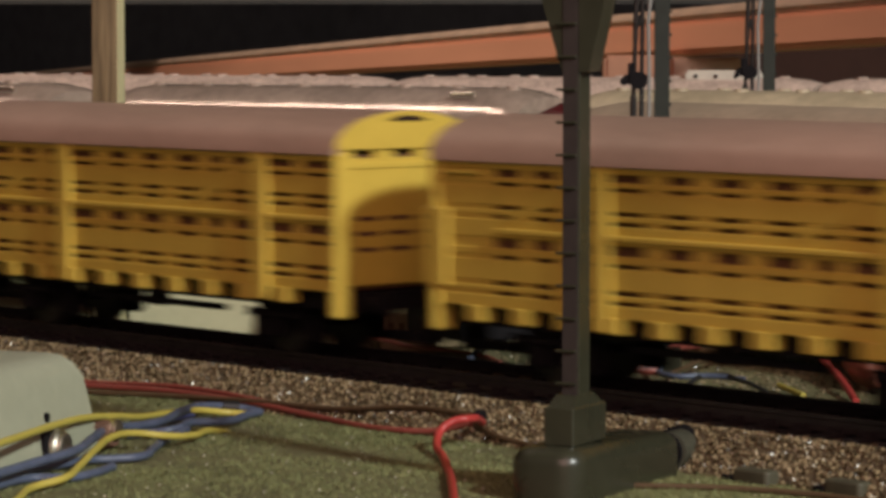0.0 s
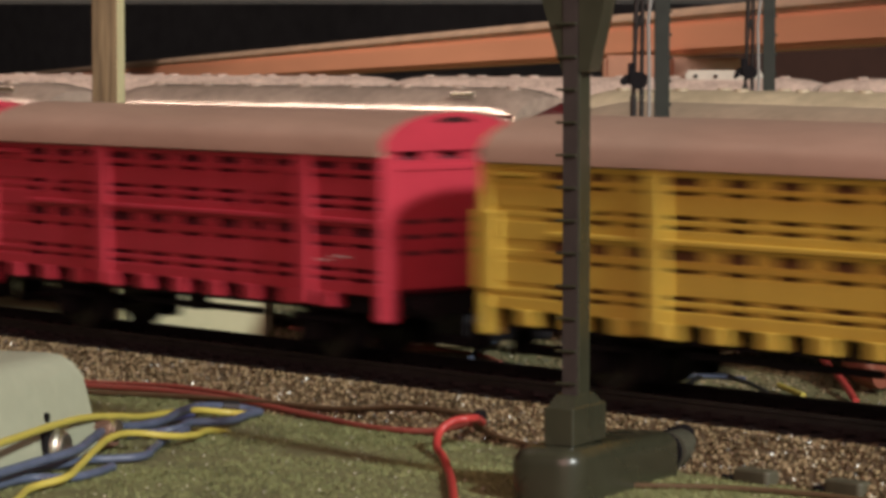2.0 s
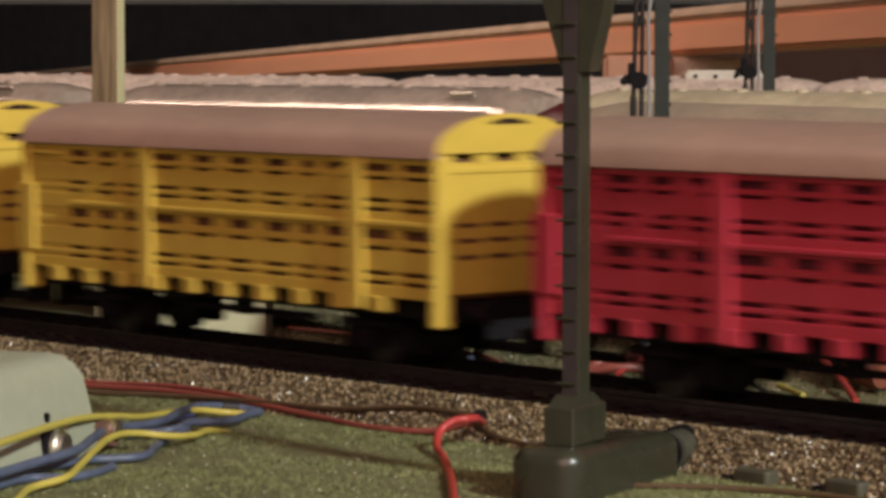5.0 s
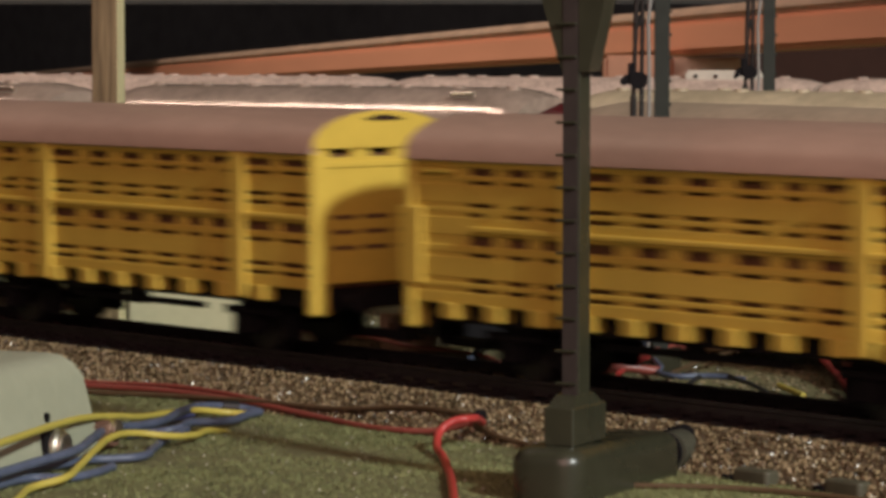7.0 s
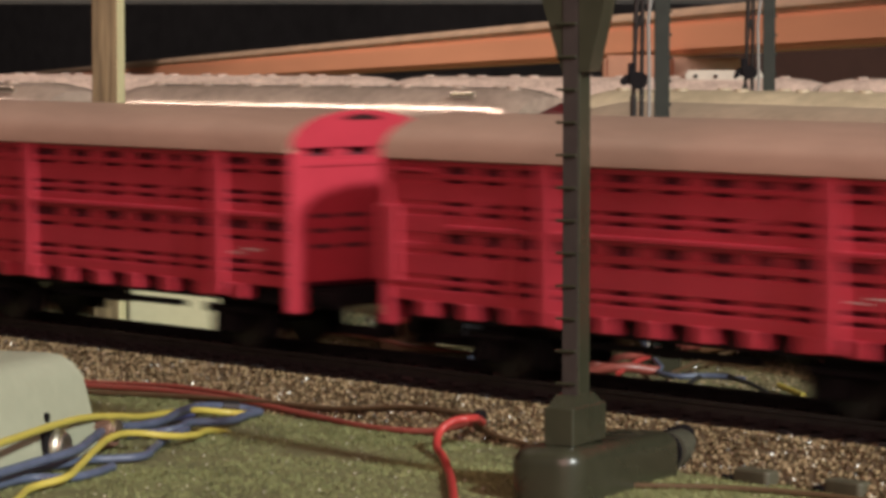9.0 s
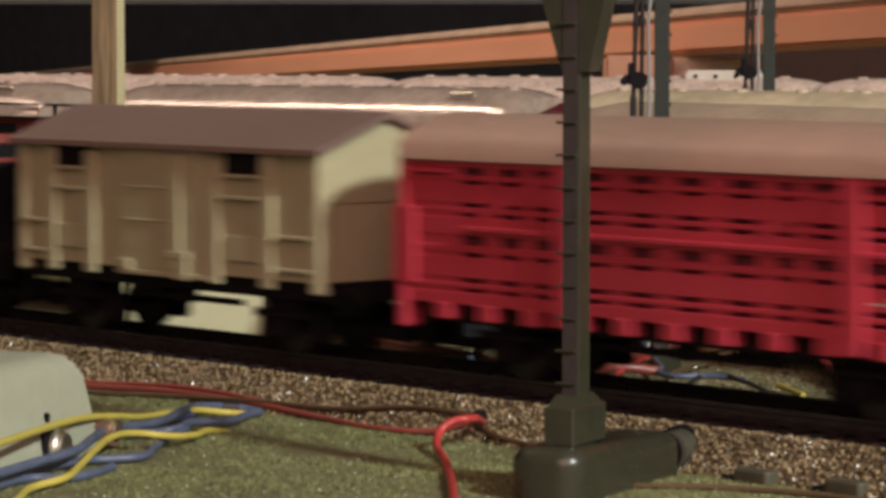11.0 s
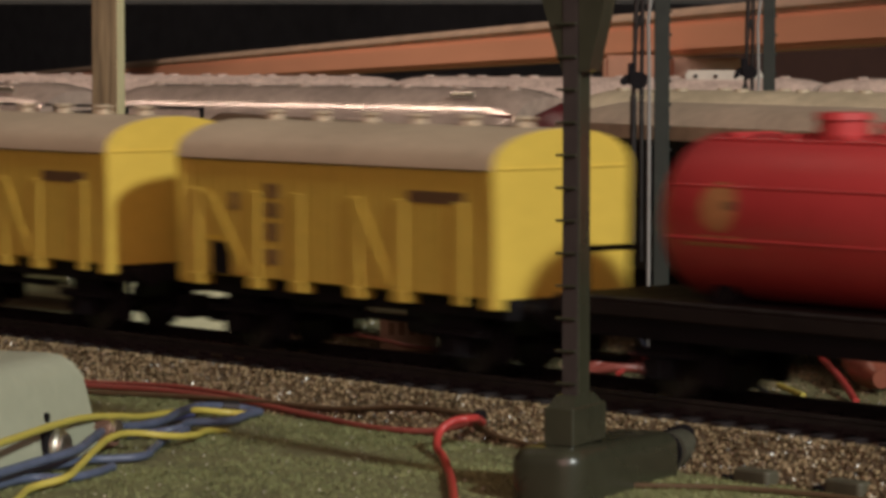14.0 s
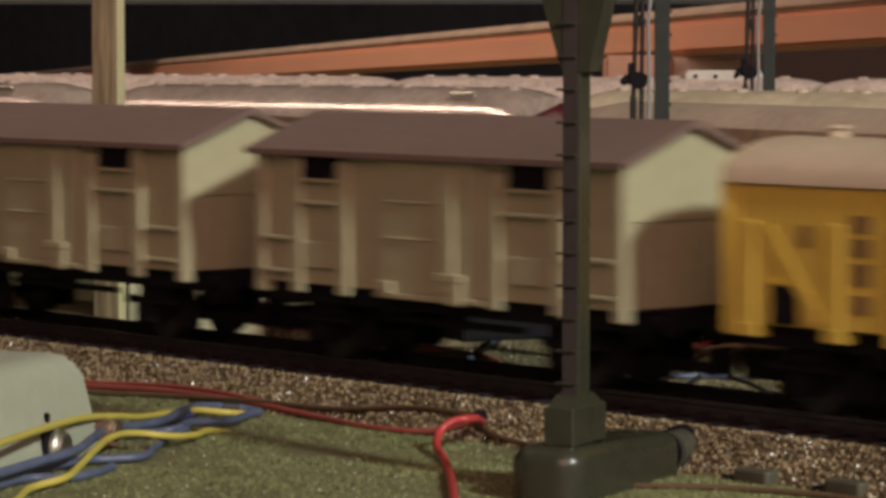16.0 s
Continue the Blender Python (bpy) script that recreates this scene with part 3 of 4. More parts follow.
# ---- red tank wagon ----
def tank_wagon():
    v = thing("tank_wagon", "glossy red tank wagon on a dark flat frame", "railway wagon")
    H = 58.0
    bm = B(); bx(bm, -H, H, -14.5, 14.5, 13.4, 16.2, 0.4)
    part("deck", bm, DECK, v, "grimy dark brown deck")
    for k in range(12):
        bm = B(); bx(bm, -H + 1.6 + k * 9.55, -H + 10.6 + k * 9.55, -14.2, 14.2, 16.1, 16.7, 0.15)
        part("deck_plank", bm, DECK, v)
    R, zc = 14.2, 30.6
    bm = B()
    prof = [(-33.4, R * 0.0), (-33.3, R * 0.5), (-33.0, R * 0.80), (-32.6, R * 0.91), (-31.9, R * 0.97), (-30.6, R)]
    prof = prof + [(-x, r) for x, r in prof[::-1]]
    rings = []
    n = 48
    for x, r in prof:
        rings.append([bm.verts.new((x, max(r, 0.02) * math.cos(2 * math.pi * k / n), zc + max(r, 0.02) * math.sin(2 * math.pi * k / n))) for k in range(n)])
    for a, b in zip(rings, rings[1:]):
        for k in range(n):
            bm.faces.new((a[k], a[(k + 1) % n], b[(k + 1) % n], b[k]))
    bm.faces.new(rings[0][::-1]); bm.faces.new(rings[-1])
    tank = part("tank", bm, TANK_RED, v, smooth=40)
    for y in (-5.5, 5.5):
        bm = B(); bx(bm, -29, 29, y - 0.5, y + 0.5, zc + 12.7, zc + 13.5, 0.2)
        part("walkway_rail", bm, TANK_RED, tank)
    for y in (-1, 1):
        for up in (24.0, -12.0):
            c_, s_ = (R - 0.2) * math.cos(radians(up)), (R - 0.2) * math.sin(radians(up))
            bm = B(); bx(bm, -30.5, 30.5, y * c_ - 0.4, y * c_ + 0.4, zc + s_ - 0.28, zc + s_ + 0.28, 0.15)
            part("seam", bm, TANK_RED, tank, "raised lengthwise seam")
    for x in np.arange(-24, 25, 12.0):
        bm = B(); bx(bm, x - 1.2, x + 1.2, -5.4, 5.4, zc + 13.2, zc + 14.35, 0.2)
        part("walkway_bearer", bm, TANK_RED, tank)
    bm = B()
    cyl(bm, (-4, 0, zc + 13.6), (-4, 0, zc + 16.8), 4.4, n=24); cyl(bm, (-4, 0, zc + 16.8), (-4, 0, zc + 18.0), 4.9, 4.3, 24)
    part("dome", bm, TANK_RED, tank)
    bm = B()
    cyl(bm, (6.5, 0, zc + 13.6), (6.5, 0, zc + 16.5), 2.0, n=16)
    bx(bm, 5.6, 7.4, -2.6, 2.6, zc + 15.3, zc + 16.2, 0.2)
    part("valve", bm, TANK_RED, tank)
    # round gold emblem and bars in place of lettering, bent to the shell
    def decal(name, x0, x1, a0, a1, mat, lab):
        b_ = B()
        m_ = 6
        rows = []
        for i in range(m_ + 1):
            a = radians(a0 + (a1 - a0) * i / m_)
            rows.append([b_.verts.new((x, -rr * math.cos(a), zc + rr * math.sin(a))) for x in (x0, x1) for rr in (R - 0.2, R + 0.06)])
        for p_, q_ in zip(rows, rows[1:]):
            b_.faces.new((p_[1], p_[3], q_[3], q_[1])); b_.faces.new((p_[0], q_[0], q_[2], p_[2]))
            b_.faces.new((p_[0], p_[1], q_[1], q_[0])); b_.faces.new((p_[2], q_[2], q_[3], p_[3]))
        b_.faces.new((rows[0][0], rows[0][2], rows[0][3], rows[0][1])); b_.faces.new((rows[-1][0], rows[-1][1], rows[-1][3], rows[-1][2]))
        part(name, b_, mat, tank, lab)
    for k in range(16):
        wd = 4.0 * math.sqrt(1 - ((k - 7.5) / 8) ** 2)
        decal("emblem", -19 - wd, -19 + wd * (0.35 if 6 < k < 10 else 1.0), -7 + k * 2.1, -7 + (k + 1) * 2.1, EMBLEM, "faded gold printed emblem")
    decal("emblem_mark", -18.5, -15.0, 7.5, 14.0, PRINT, "dark mark in the emblem")
    decal("print_bar", -27, -11, -17, -14.5, EMBLEM, "gold printed bar in place of lettering")
    decal("print_bar", -24, -14, -12, -9.5, EMBLEM, "gold printed bar in place of lettering")
    for x in (-22, 22):
        bm = B(); prism(bm, [(-11, 16.4), (11, 16.4), (8, 21.5), (0, 17.2), (-8, 21.5)], x - 2, x + 2)
        part("saddle", bm, BLACK, v)
    bm = B(); bx(bm, -H + 0.4, -H + 1.6, -8.0, 5.5, 23.4, 24.4, 0.2)
    rail = part("handrail", bm, BLACK, v, "black end handrail")
    for y in (-7.4, 4.9):
        bm = B(); bx(bm, -H + 0.6, -H + 1.4, y - 0.3, y + 0.3, 15.8, 23.5)
        part("handrail_post", bm, BLACK, rail)
    running_gear(v, H - 1.5, 33.0, 13.6, rod=False)
    return v


place_on_track(tank_wagon(), 1.9610, 0.0580)


# ---- foreground: catenary mast on its clip-on foot ----
FOOT = Matrix.Translation((0.0911, -0.0534, 0)) @ Matrix.Rotation(radians(21.0), 4, "Z")


def mast_pole(owner, zb, zt, flare):
    """H-section pole with climbing rungs, widening under the bracket."""
    bm = B()
    bx(bm, -1.35, 1.35, -2.0, -1.3, zb, zt, 0.12)
    bx(bm, -1.35, 1.35, 1.3, 2.0, zb, zt, 0.12)
    bx(bm, 0.75, 1.3, -1.5, 1.5, zb, zt)
    pole = part("pole", bm, MAST, owner)
    bm = B()
    bx(bm, -1.38, 1.1, -2.25, -1.95, zb + 0.1, zt - 0.1)
    part("pole_face", bm, RUST, pole, "dusty brown face of the mast")
    z = zb + 1.6
    while z < zt - 1:
        bm = B()
        bx(bm, -2.4, 1.0, -2.75, -2.2, z, z + 0.42, 0.1)
        part("rung", bm, MAST, pole)
        z += 5.02
    bm = B()
    up = (zt - flare) / 11.1
    for q in ([(-1.3, flare), (-1.3, zt), (-1.6 - 3.5 * up, zt), (-1.6, flare)], [(1.25, flare), (2.9, flare + 0.2), (2.7 + 2.7 * up, zt), (1.25, zt)]):
        a = [bm.verts.new((px, -2.1, pz)) for px, pz in q]
        b = [bm.verts.new((px, 2.1, pz)) for px, pz in q]
        for i in range(4):
            bm.faces.new((a[i], a[(i + 1) % 4], b[(i + 1) % 4], b[i]))
        bm.faces.new(a[::-1]); bm.faces.new(b)
    part("bracket", bm, MAST, pole)
    return pole


def cushion(bm, x0, x1, y0, y1, z0, z1, corner, edge):
    """A moulded block with rounded upright corners and a rounded top edge."""
    rings = []
    for k in range(-1, 8):
        a = max(k, 0) / 7 * math.pi / 2
        inset, z = edge * (1 - math.cos(a)), z0 if k < 0 else z1 - edge + edge * math.sin(a)
        r = max(corner - inset, 0.4)
        loop = []
        for cx, cy, q in ((x1, y1, 0), (x0, y1, 1), (x0, y0, 2), (x1, y0, 3)):
            mx = cx - inset - r if cx == x1 else cx + inset + r
            my = cy - inset - r if cy == y1 else cy + inset + r
            for j in range(7):
                b = (q + j / 6) * math.pi / 2
                loop.append(bm.verts.new((mx + r * math.cos(b), my + r * math.sin(b), z)))
        rings.append(loop)
    for a, b in zip(rings, rings[1:]):
        for i in range(len(a)):
            j = (i + 1) % len(a)
            bm.faces.new((a[i], a[j], b[j], b[i]))
    bm.faces.new(rings[0][::-1])
    bm.faces.new(rings[-1])


mast = thing("catenary_mast", "olive green plastic catenary mast with rungs on a clip-on foot", "catenary mast", "catenary masts", m=FOOT)
bm = B()
cushion(bm, -7.0, 5.4, -11.0, 30.5, GZ - 0.6, -1.6, 4.2, 2.6)
for v_ in bm.verts:
    v_.co.z -= 0.055 * max(0.0, v_.co.y - 4.0)
part("foot", bm, MAST, mast)
bm = B()
bx(bm, -2.9, 2.1, -5.6, 6.6, -1.8, 4.2, 0.25)
cap = prism(bm, [(-5.1, 4.0), (6.0, 4.0), (3.4, 5.9), (-3.0, 5.9)], -2.7, 1.8)
for c_ in cap:
    if c_.co.z > 5:
        c_.co.x *= 0.75
part("pedestal", bm, MAST, mast, "olive pedestal with dusty brown edges")
bm = B()
cyl(bm, (1.6, 30.0, -6.6), (1.6, 35.5, -6.6), 3.2, n=24)
cyl(bm, (1.6, 36.0, -6.9), (1.6, 39.0, -6.9), 3.9, n=24)
part("plug", bm, BLACK, mast, "black round plug")
bm = B()
cyl(bm, (2.2, 30.6, -6.6), (2.2, 36.2, -6.6), 3.2, n=24)
part("plug_sleeve", bm, material("grey_sleeve", (0.065, 0.064, 0.046), 0.3, vary=0.2), mast, "grey plug sleeve")
mast_pole(mast, 5.8, 84.0, 55.4)


# masts behind the train
def far_mast(x, y, turn, height, label):
    m = thing("catenary_mast", label, "catenary mast", "catenary masts", m=Matrix.Translation((x, y, -0.010)) @ Matrix.Rotation(radians(turn), 4, "Z"))
    bm = B(); bx(bm, -1.6, 1.6, -1.5, -1.0, 0, height, 0.12); bx(bm, -1.6, 1.6, 1.0, 1.5, 0, height, 0.12); bx(bm, -0.4, 0.4, -1.1, 1.1, 0, height)
    pole = part("pole", bm, MASTGREY, m)
    bm = B(); bx(bm, -4.5, 4.5, -4.5, 4.5, -2, 3.0, 0.4)
    part("foot", bm, MAST, m)
    z = 6.0
    while z < height:
        bm = B(); bx(bm, 1.3, 2.2, -1.4, -0.6, z, z + 0.6, 0.1)
        part("rung", bm, MASTGREY, pole)
        z += 5.0
    bm = B()
    for p, q in zip([(-2.7, -0.8, 0), (-2.7, -0.8, 62), (-3.0, -0.8, 74), (-2.2, -0.8, 82)], [(-2.7, -0.8, 62), (-3.0, -0.8, 74), (-2.2, -0.8, 82), (-1.2, -0.8, height)]):
        cyl(bm, p, q, 0.42, n=10)
    part("tension_wire", bm, GREYWIRE, m, "bright tension wire")
    bm = B()
    cyl(bm, (-4.4, 0, 22), (-4.4, 0, 62), 0.55, n=10)
    cyl(bm, (-4.4, 0, 62), (-4.0, 0, height), 0.5, n=10)
    part("guide_rod", bm, WHEEL, m, "dark guide rod")
    bm = B()
    cyl(bm, (-6.2, 0, 26), (-6.2, 0, 58), 0.75, n=12)
    cyl(bm, (-6.2, 0, 58), (-5.8, 0, 70), 0.5, n=10)
    cyl(bm, (-5.8, 0, 70), (-4.9, 0, height), 0.6, n=10)
    cyl(bm, (-5.5, 0, 73), (-4.4, 0, 75.5), 0.5, n=8)
    part("weight_rod", bm, WHEEL, m, "dark weight rod")
    bm = B()
    cyl(bm, (-5.0, -1.2, 61.4), (-5.0, 1.2, 61.4), 1.9, n=20)
    bx(bm, -8.4, -2.4, -0.6, 0.6, 61.2, 62.6, 0.3)
    bx(bm, -7.4, -5.6, -0.8, 0.8, 60.4, 65.2, 0.3)
    cyl(bm, (-8.2, -0.9, 61.2), (-8.2, 0.9, 61.2), 0.9, n=14)
    part("tension_wheel", bm, BLACK, m)
    return m


far_mast(-0.0421, 0.1010, 41.0, 110.0, "grey-green catenary mast with tensioning wheel")
far_mast(-0.1290, 0.2300, 41.0, 110.0, "grey-green catenary mast with tensioning wheel behind the coaches")

# bare wooden post behind the train
bm = B(); bx(bm, -3.05, 3.05, -3.05, 3.05, 0, 130, 0.25)
post = thing("wooden_post", "bare weathered square wooden post", "post", m=Matrix.Translation((-0.1640, 0.0412, -0.0125)) @ Matrix.Rotation(radians(37.4), 4, "Z"))
part("shaft", bm, WOOD, post)
bm = B(); bx(bm, 3.0, 3.2, -2.8, 2.8, 0.2, 129.8)
part("sawn_face", bm, PALEWOOD, post, "pale cream sawn face")


# ---- foreground: terminal box with sockets ----
BOXM = Matrix.Translation((0.0010, -0.0788, GZ * 0.001)) @ Matrix.Rotation(math.atan2(-0.86, 0.51), 4, "Z")
box = thing("terminal_box", "pale grey-green plastic terminal box with round metal sockets", "terminal box", m=BOXM)
bm = B()
prof = [(0.0, 0.0), (-40, 0.0), (-40, 17.3), (-8.0, 17.3), (-5.4, 16.9), (-3.6, 15.6), (-2.4, 13.4)]
vs = prism(bm, prof, 0.0, 66.0)
for v_ in vs:
    if v_.co.x < 1:
        v_.co.x += max(0.0, v_.co.z) * 0.12 + max(0.0, v_.co.z - 10) ** 2 * 0.055
part("housing", bm, BOXGREY, box, smooth=30)
for x, z in ((18.4, 3.1),):
    bm = B(); bx(bm, x - 1.6, x + 4.4, -0.9, 0.35, z - 3.0, z + 3.2, 0.3)
    soc = part("socket_plate", bm, BLACK, box, "black socket plate")
    bm = B()
    rings = []
    for yy, rr in ((-0.4, 3.1), (1.1, 3.1), (1.5, 2.7), (2.0, 2.6), (2.2, 2.3), (2.1, 1.7), (0.6, 1.6)):
        rings.append([bm.verts.new((x + 0.6 + rr * math.cos(k * math.pi / 16), yy, z + rr * math.sin(k * math.pi / 16))) for k in range(32)])
    for p_, q_ in zip(rings, rings[1:]):
        for k in range(32):
            bm.faces.new((p_[k], p_[(k + 1) % 32], q_[(k + 1) % 32], q_[k]))
    bm.faces.new(rings[0])
    part("socket", bm, CHROME, soc, "shiny nickel socket", smooth=25)
    bm = B()
    cyl(bm, (x + 0.6, 0.3, z), (x + 0.6, 0.7, z), 1.7, n=20)
    part("socket_hole", bm, BLACK, soc, "black socket hole")
bm = B(); cyl(bm, (19.2, -2.6, 8.0), (19.2, -1.05, 8.0), 0.85, n=14)
part("screw_hole", bm, BLACK, box, "small dark screw hole")
plug = thing("banana_plug", "pinkish-brown plug with metal socket behind the box", "plug", m=BOXM @ pose(-0.0045, -0.0030, -0.0004))
bm = B(); bx(bm, -3.5, 6, -6, 3.0, 0.0, 5.6, 0.7)
part("body", bm, material("pinkish_brown_plug", (0.17, 0.09, 0.06), 0.5, vary=0.2), plug)
bm = B(); cyl(bm, (-0.8, 2.6, 3.6), (-0.8, 4.0, 3.6), 1.7, n=20)
part("socket", bm, CHROME, plug, "shiny metal socket")


# ---- wires ----
def wire(pts, r, mat, label, name="wire"):
    cu = bpy.data.curves.new(name, "CURVE")
    cu.dimensions, cu.bevel_depth, cu.bevel_resolution, cu.resolution_u, cu.use_fill_caps = "3D", r * 0.001, 3, 10, True
    sp = cu.splines.new("BEZIER")
    sp.bezier_points.add(len(pts) - 1)
    for bp, p in zip(sp.bezier_points, pts):
        bp.co = [c * 0.001 for c in p]
        bp.handle_left_type = bp.handle_right_type = "AUTO"
    cu.materials.append(mat)
    return tagged(new(name, cu), label, "wire", "loose wires on the layout")


wire([(42.6, -133.1, -1.5), (32.4, -120.3, -1.8), (23.4, -108.9, -2.1), (13.9, -97.0, -2.5), (4.7, -84.8, -3.2), (-3.6, -73.0, -4.6), (-10.6, -62.0, -6.2), (-18.7, -49.7, -7.2), (-23.2, -40.5, -7.8), (-23.2, -33.3, -8.8), (-20.4, -30.2, -9.1)], 0.62, W_YEL, "yellow wire hanging over the terminal box")
wire([(51.1, -131.8, -9.1), (41.0, -122.5, -9.0), (34.5, -115.5, -8.8), (33.6, -109.6, -8.2), (25.9, -101.0, -7.8), (15.6, -90.4, -7.0), (7.6, -81.1, -6.4), (4.7, -75.0, -6.6), (5.6, -67.8, -7.6), (3.1, -61.1, -8.3), (-3.9, -52.3, -8.9), (-6.8, -47.1, -9.7), (-8.5, -43.0, -10.6)], 0.62, W_YEL, "yellow wire lying on the grass")
for pts, r in (
        ([(34.3, -125.8, -6.8), (31.5, -119.8, -6.6), (26.4, -110.0, -6.4), (20.0, -97.9, -6.2), (7.9, -85.4, -6.2), (-5.2, -72.0, -6.8), (-8.5, -63.5, -7.4), (-10.9, -57.5, -7.4), (-21.2, -44.7, -7.4), (-26.8, -35.2, -7.8), (-26.2, -28.3, -8.6), (-22.8, -26.3, -9.1)], 0.80),
        ([(29.9, -122.8, -8.6), (26.9, -116.7, -8.6), (20.1, -105.8, -8.6), (17.1, -98.1, -8.6), (14.3, -90.6, -8.8), (15.4, -86.2, -8.9), (16.1, -82.1, -8.9), (9.6, -74.3, -8.8), (1.2, -65.5, -8.8), (-6.4, -55.1, -8.6)], 0.72),
        ([(31.6, -124.0, -9.0), (27.8, -117.2, -9.0), (24.9, -108.9, -9.0), (28.4, -104.9, -9.0), (26.8, -98.9, -9.0), (21.8, -91.4, -9.1)], 0.72),
        ([(-9.5, -65.8, -9.0), (-6.6, -62.5, -8.6), (-4.9, -59.4, -8.2), (-9.8, -51.4, -8.0), (-9.4, -44.6, -8.3), (-17.7, -32.3, -8.8), (-21.0, -27.0, -9.0)], 0.78)):
    wire(pts, r, W_BLU, "blue-grey wire of a taped bundle")
wire([(-12.5, -60.6, -8.4), (-15.5, -55.2, -8.2), (-19.9, -47.6, -8.4), (-24.0, -40.6, -8.6)], 0.7, material("deep_blue_wire", (0.06, 0.075, 0.22), 0.42), "deep blue wire of a taped bundle")
bm = B(); cyl(bm, (-27.0, -31.0, -8.3), (-25.2, -28.6, -8.5), 1.25, n=14)
one("tape_band", bm, W_BLK, "black tape band round a bundle of wires", "tape")
wire([(-100, -30.6, -9.1), (-80.1, -25.8, -9.0), (-56.2, -22.2, -8.4), (-38.1, -22.1, -8.3), (-26.3, -22.0, -8.6), (-7.3, -23.6, -9.1), (15.7, -25.4, -9.1), (24.4, -22.2, -8.6), (30.8, -20.5, -6.8)], 0.58, W_RED, "red wire along the ballast edge")
wire([(-100, -37.0, -9.2), (-72.7, -31.1, -9.2), (-53.2, -24.3, -8.9), (-26.3, -21.9, -8.0), (-4.9, -21.4, -7.4), (14.9, -19.5, -5.6), (30.8, -19.4, -5.7)], 0.5, W_BRN, "brown wire along the ballast edge")
wire([(-102, -29, -8.6), (-78, -25.0, -8.2), (-56, -21.6, -7.4), (-40, -21.4, -7.4), (-26, -21.6, -7.9)], 0.42, W_RED, "thin red wire along the ballast edge")
wire([(33.5, -20.5, -6.6), (36.5, -24.0, -5.6), (41.0, -31.0, -4.4), (39.8, -33.2, -4.8), (39.1, -35.2, -6.2), (40.7, -37.5, -7.8), (49.3, -43.8, -8.9), (68.8, -59.5, -9.0), (85.7, -74.0, -9.0), (105.8, -91.6, -9.0)], 0.72, W_RED2, "thick red wire looping out of a hole")
wire([(31.0, -20.0, -6.9), (38.3, -22.0, -8.2), (46.1, -22.4, -8.9), (54, -25.0, -9.2), (64, -32, -9.4)], 0.5, W_BRN, "brown wire leaving the hole")
wire([(92, -42, -9.4), (106, -33.5, -9.2), (118, -29.5, -9.2), (140, -27, -9.3)], 0.5, W_BRN, "brown wire in the grass")
bm = B(); cyl(bm, (32.2, -20.1, -5.4), (31.2, -18.4, -7.2), 1.3, n=18)
one("wire_hole", bm, BLACK, "dark drilled wire hole in the ballast", "hole")
# track clips set into the ballast foot
for x, y in ((101.0, -23.2), (119.0, -21.8)):
    tc = thing("track_clip", "olive plastic track clip set into the ballast", "track clip", "track clips", m=pose(x * 0.001, y * 0.001, 0))
    bm = B(); cushion(bm, -3.8, 3.8, -1.8, 1.6, GZ - 0.6, GZ + 2.3, 0.9, 0.6)
    part("body", bm, CLIP, tc)
    bm = B(); bx(bm, -6.0, -3.6, -1.9, -0.6, GZ + 0.1, GZ + 0.9, 0.2)
    part("tongue", bm, BLACK, tc, "black tongue of the clip")

# wires and bits behind the track
wire([(-103, 154, -9.5), (-64, 118, -9.0), (-31, 89.6, -9.2), (-16.7, 79, -9.5), (-12, 84.5, -9.5), (-4, 87, -9.8)], 0.6, W_BLU, "blue wire behind the track")
wire([(-8.3, 74.4, -10.2), (-12.0, 86.0, -9.4), (-2, 83, -9.4), (9.6, 77.3, -10.0), (18, 72, -10.8)], 0.5, W_BLK, "black wire behind the track")
wire([(-26, 72, -9.2), (-41, 96, -8.5), (-48, 114, -8.5), (-58, 135, -8.8)], 0.55, W_RED2, "thin red wire behind the track")
wire([(-18.5, 80, -9.2), (-29, 100, -8.8), (-43, 130, -8.8)], 0.5, W_BRN, "brown wire behind the track")
wire([(3.4, 89.2, -10.5), (16.2, 82.4, -11.0)], 0.6, W_YEL, "yellow wire end behind the track")
wire([(-34, 131, -6.8), (-27.9, 127.5, -6.0), (-21.1, 125.5, -6.5), (-5.9, 113.8, -8.0), (13.2, 97.6, -9.5), (29.8, 82.8, -11.2)], 0.75, W_RED2, "red wire behind the track")
wire([(-37, 70, -9.5), (-33, 74, -7.5), (-38, 88, -7.5), (-45, 110, -7.5), (-52, 126, -9)], 0.8, W_RED, "red wire behind the track")
wire([(-35, 71, -9.5), (-29, 76, -8.4), (-25, 83, -9.5)], 1.1, W_RED, "thick red wire end behind the track")
wire([(-150, 84, -9), (-117, 80, -8.4), (-99, 77, -9), (-76, 77, -9.2), (-60, 70, -9.5)], 0.5, W_RED, "thin red wire behind the track")
wire([(-72, 72, -9.5), (-85, 88, -8.8), (-98, 106, -8.6)], 0.7, W_BLU, "blue wire behind the track")
wire([(-60, 124, -11.0), (-44.6, 121.7, -8.6), (-41.0, 125.2, -7.8), (-32.0, 122.9, -7.0), (-17.1, 119.1, -6.4), (5.7, 110.5, -6.4)], 0.75, W_TAN, "tan wire running into a plug behind the track")
bp_ = thing("brown_plug", "red-brown round plug lying behind the track", "plug")
bm = B()
a_, b_ = Vector((4.2, 111.4, -6.6)), Vector((21.0, 101.0, -8.6))
for u0, u1, r0, r1 in ((0.0, 0.12, 2.3, 3.3), (0.12, 0.45, 3.3, 3.9), (0.45, 0.8, 3.9, 3.2), (0.8, 1.0, 3.2, 2.0)):
    cyl(bm, a_.lerp(b_, u0), a_.lerp(b_, u1), r0, r1, 22)
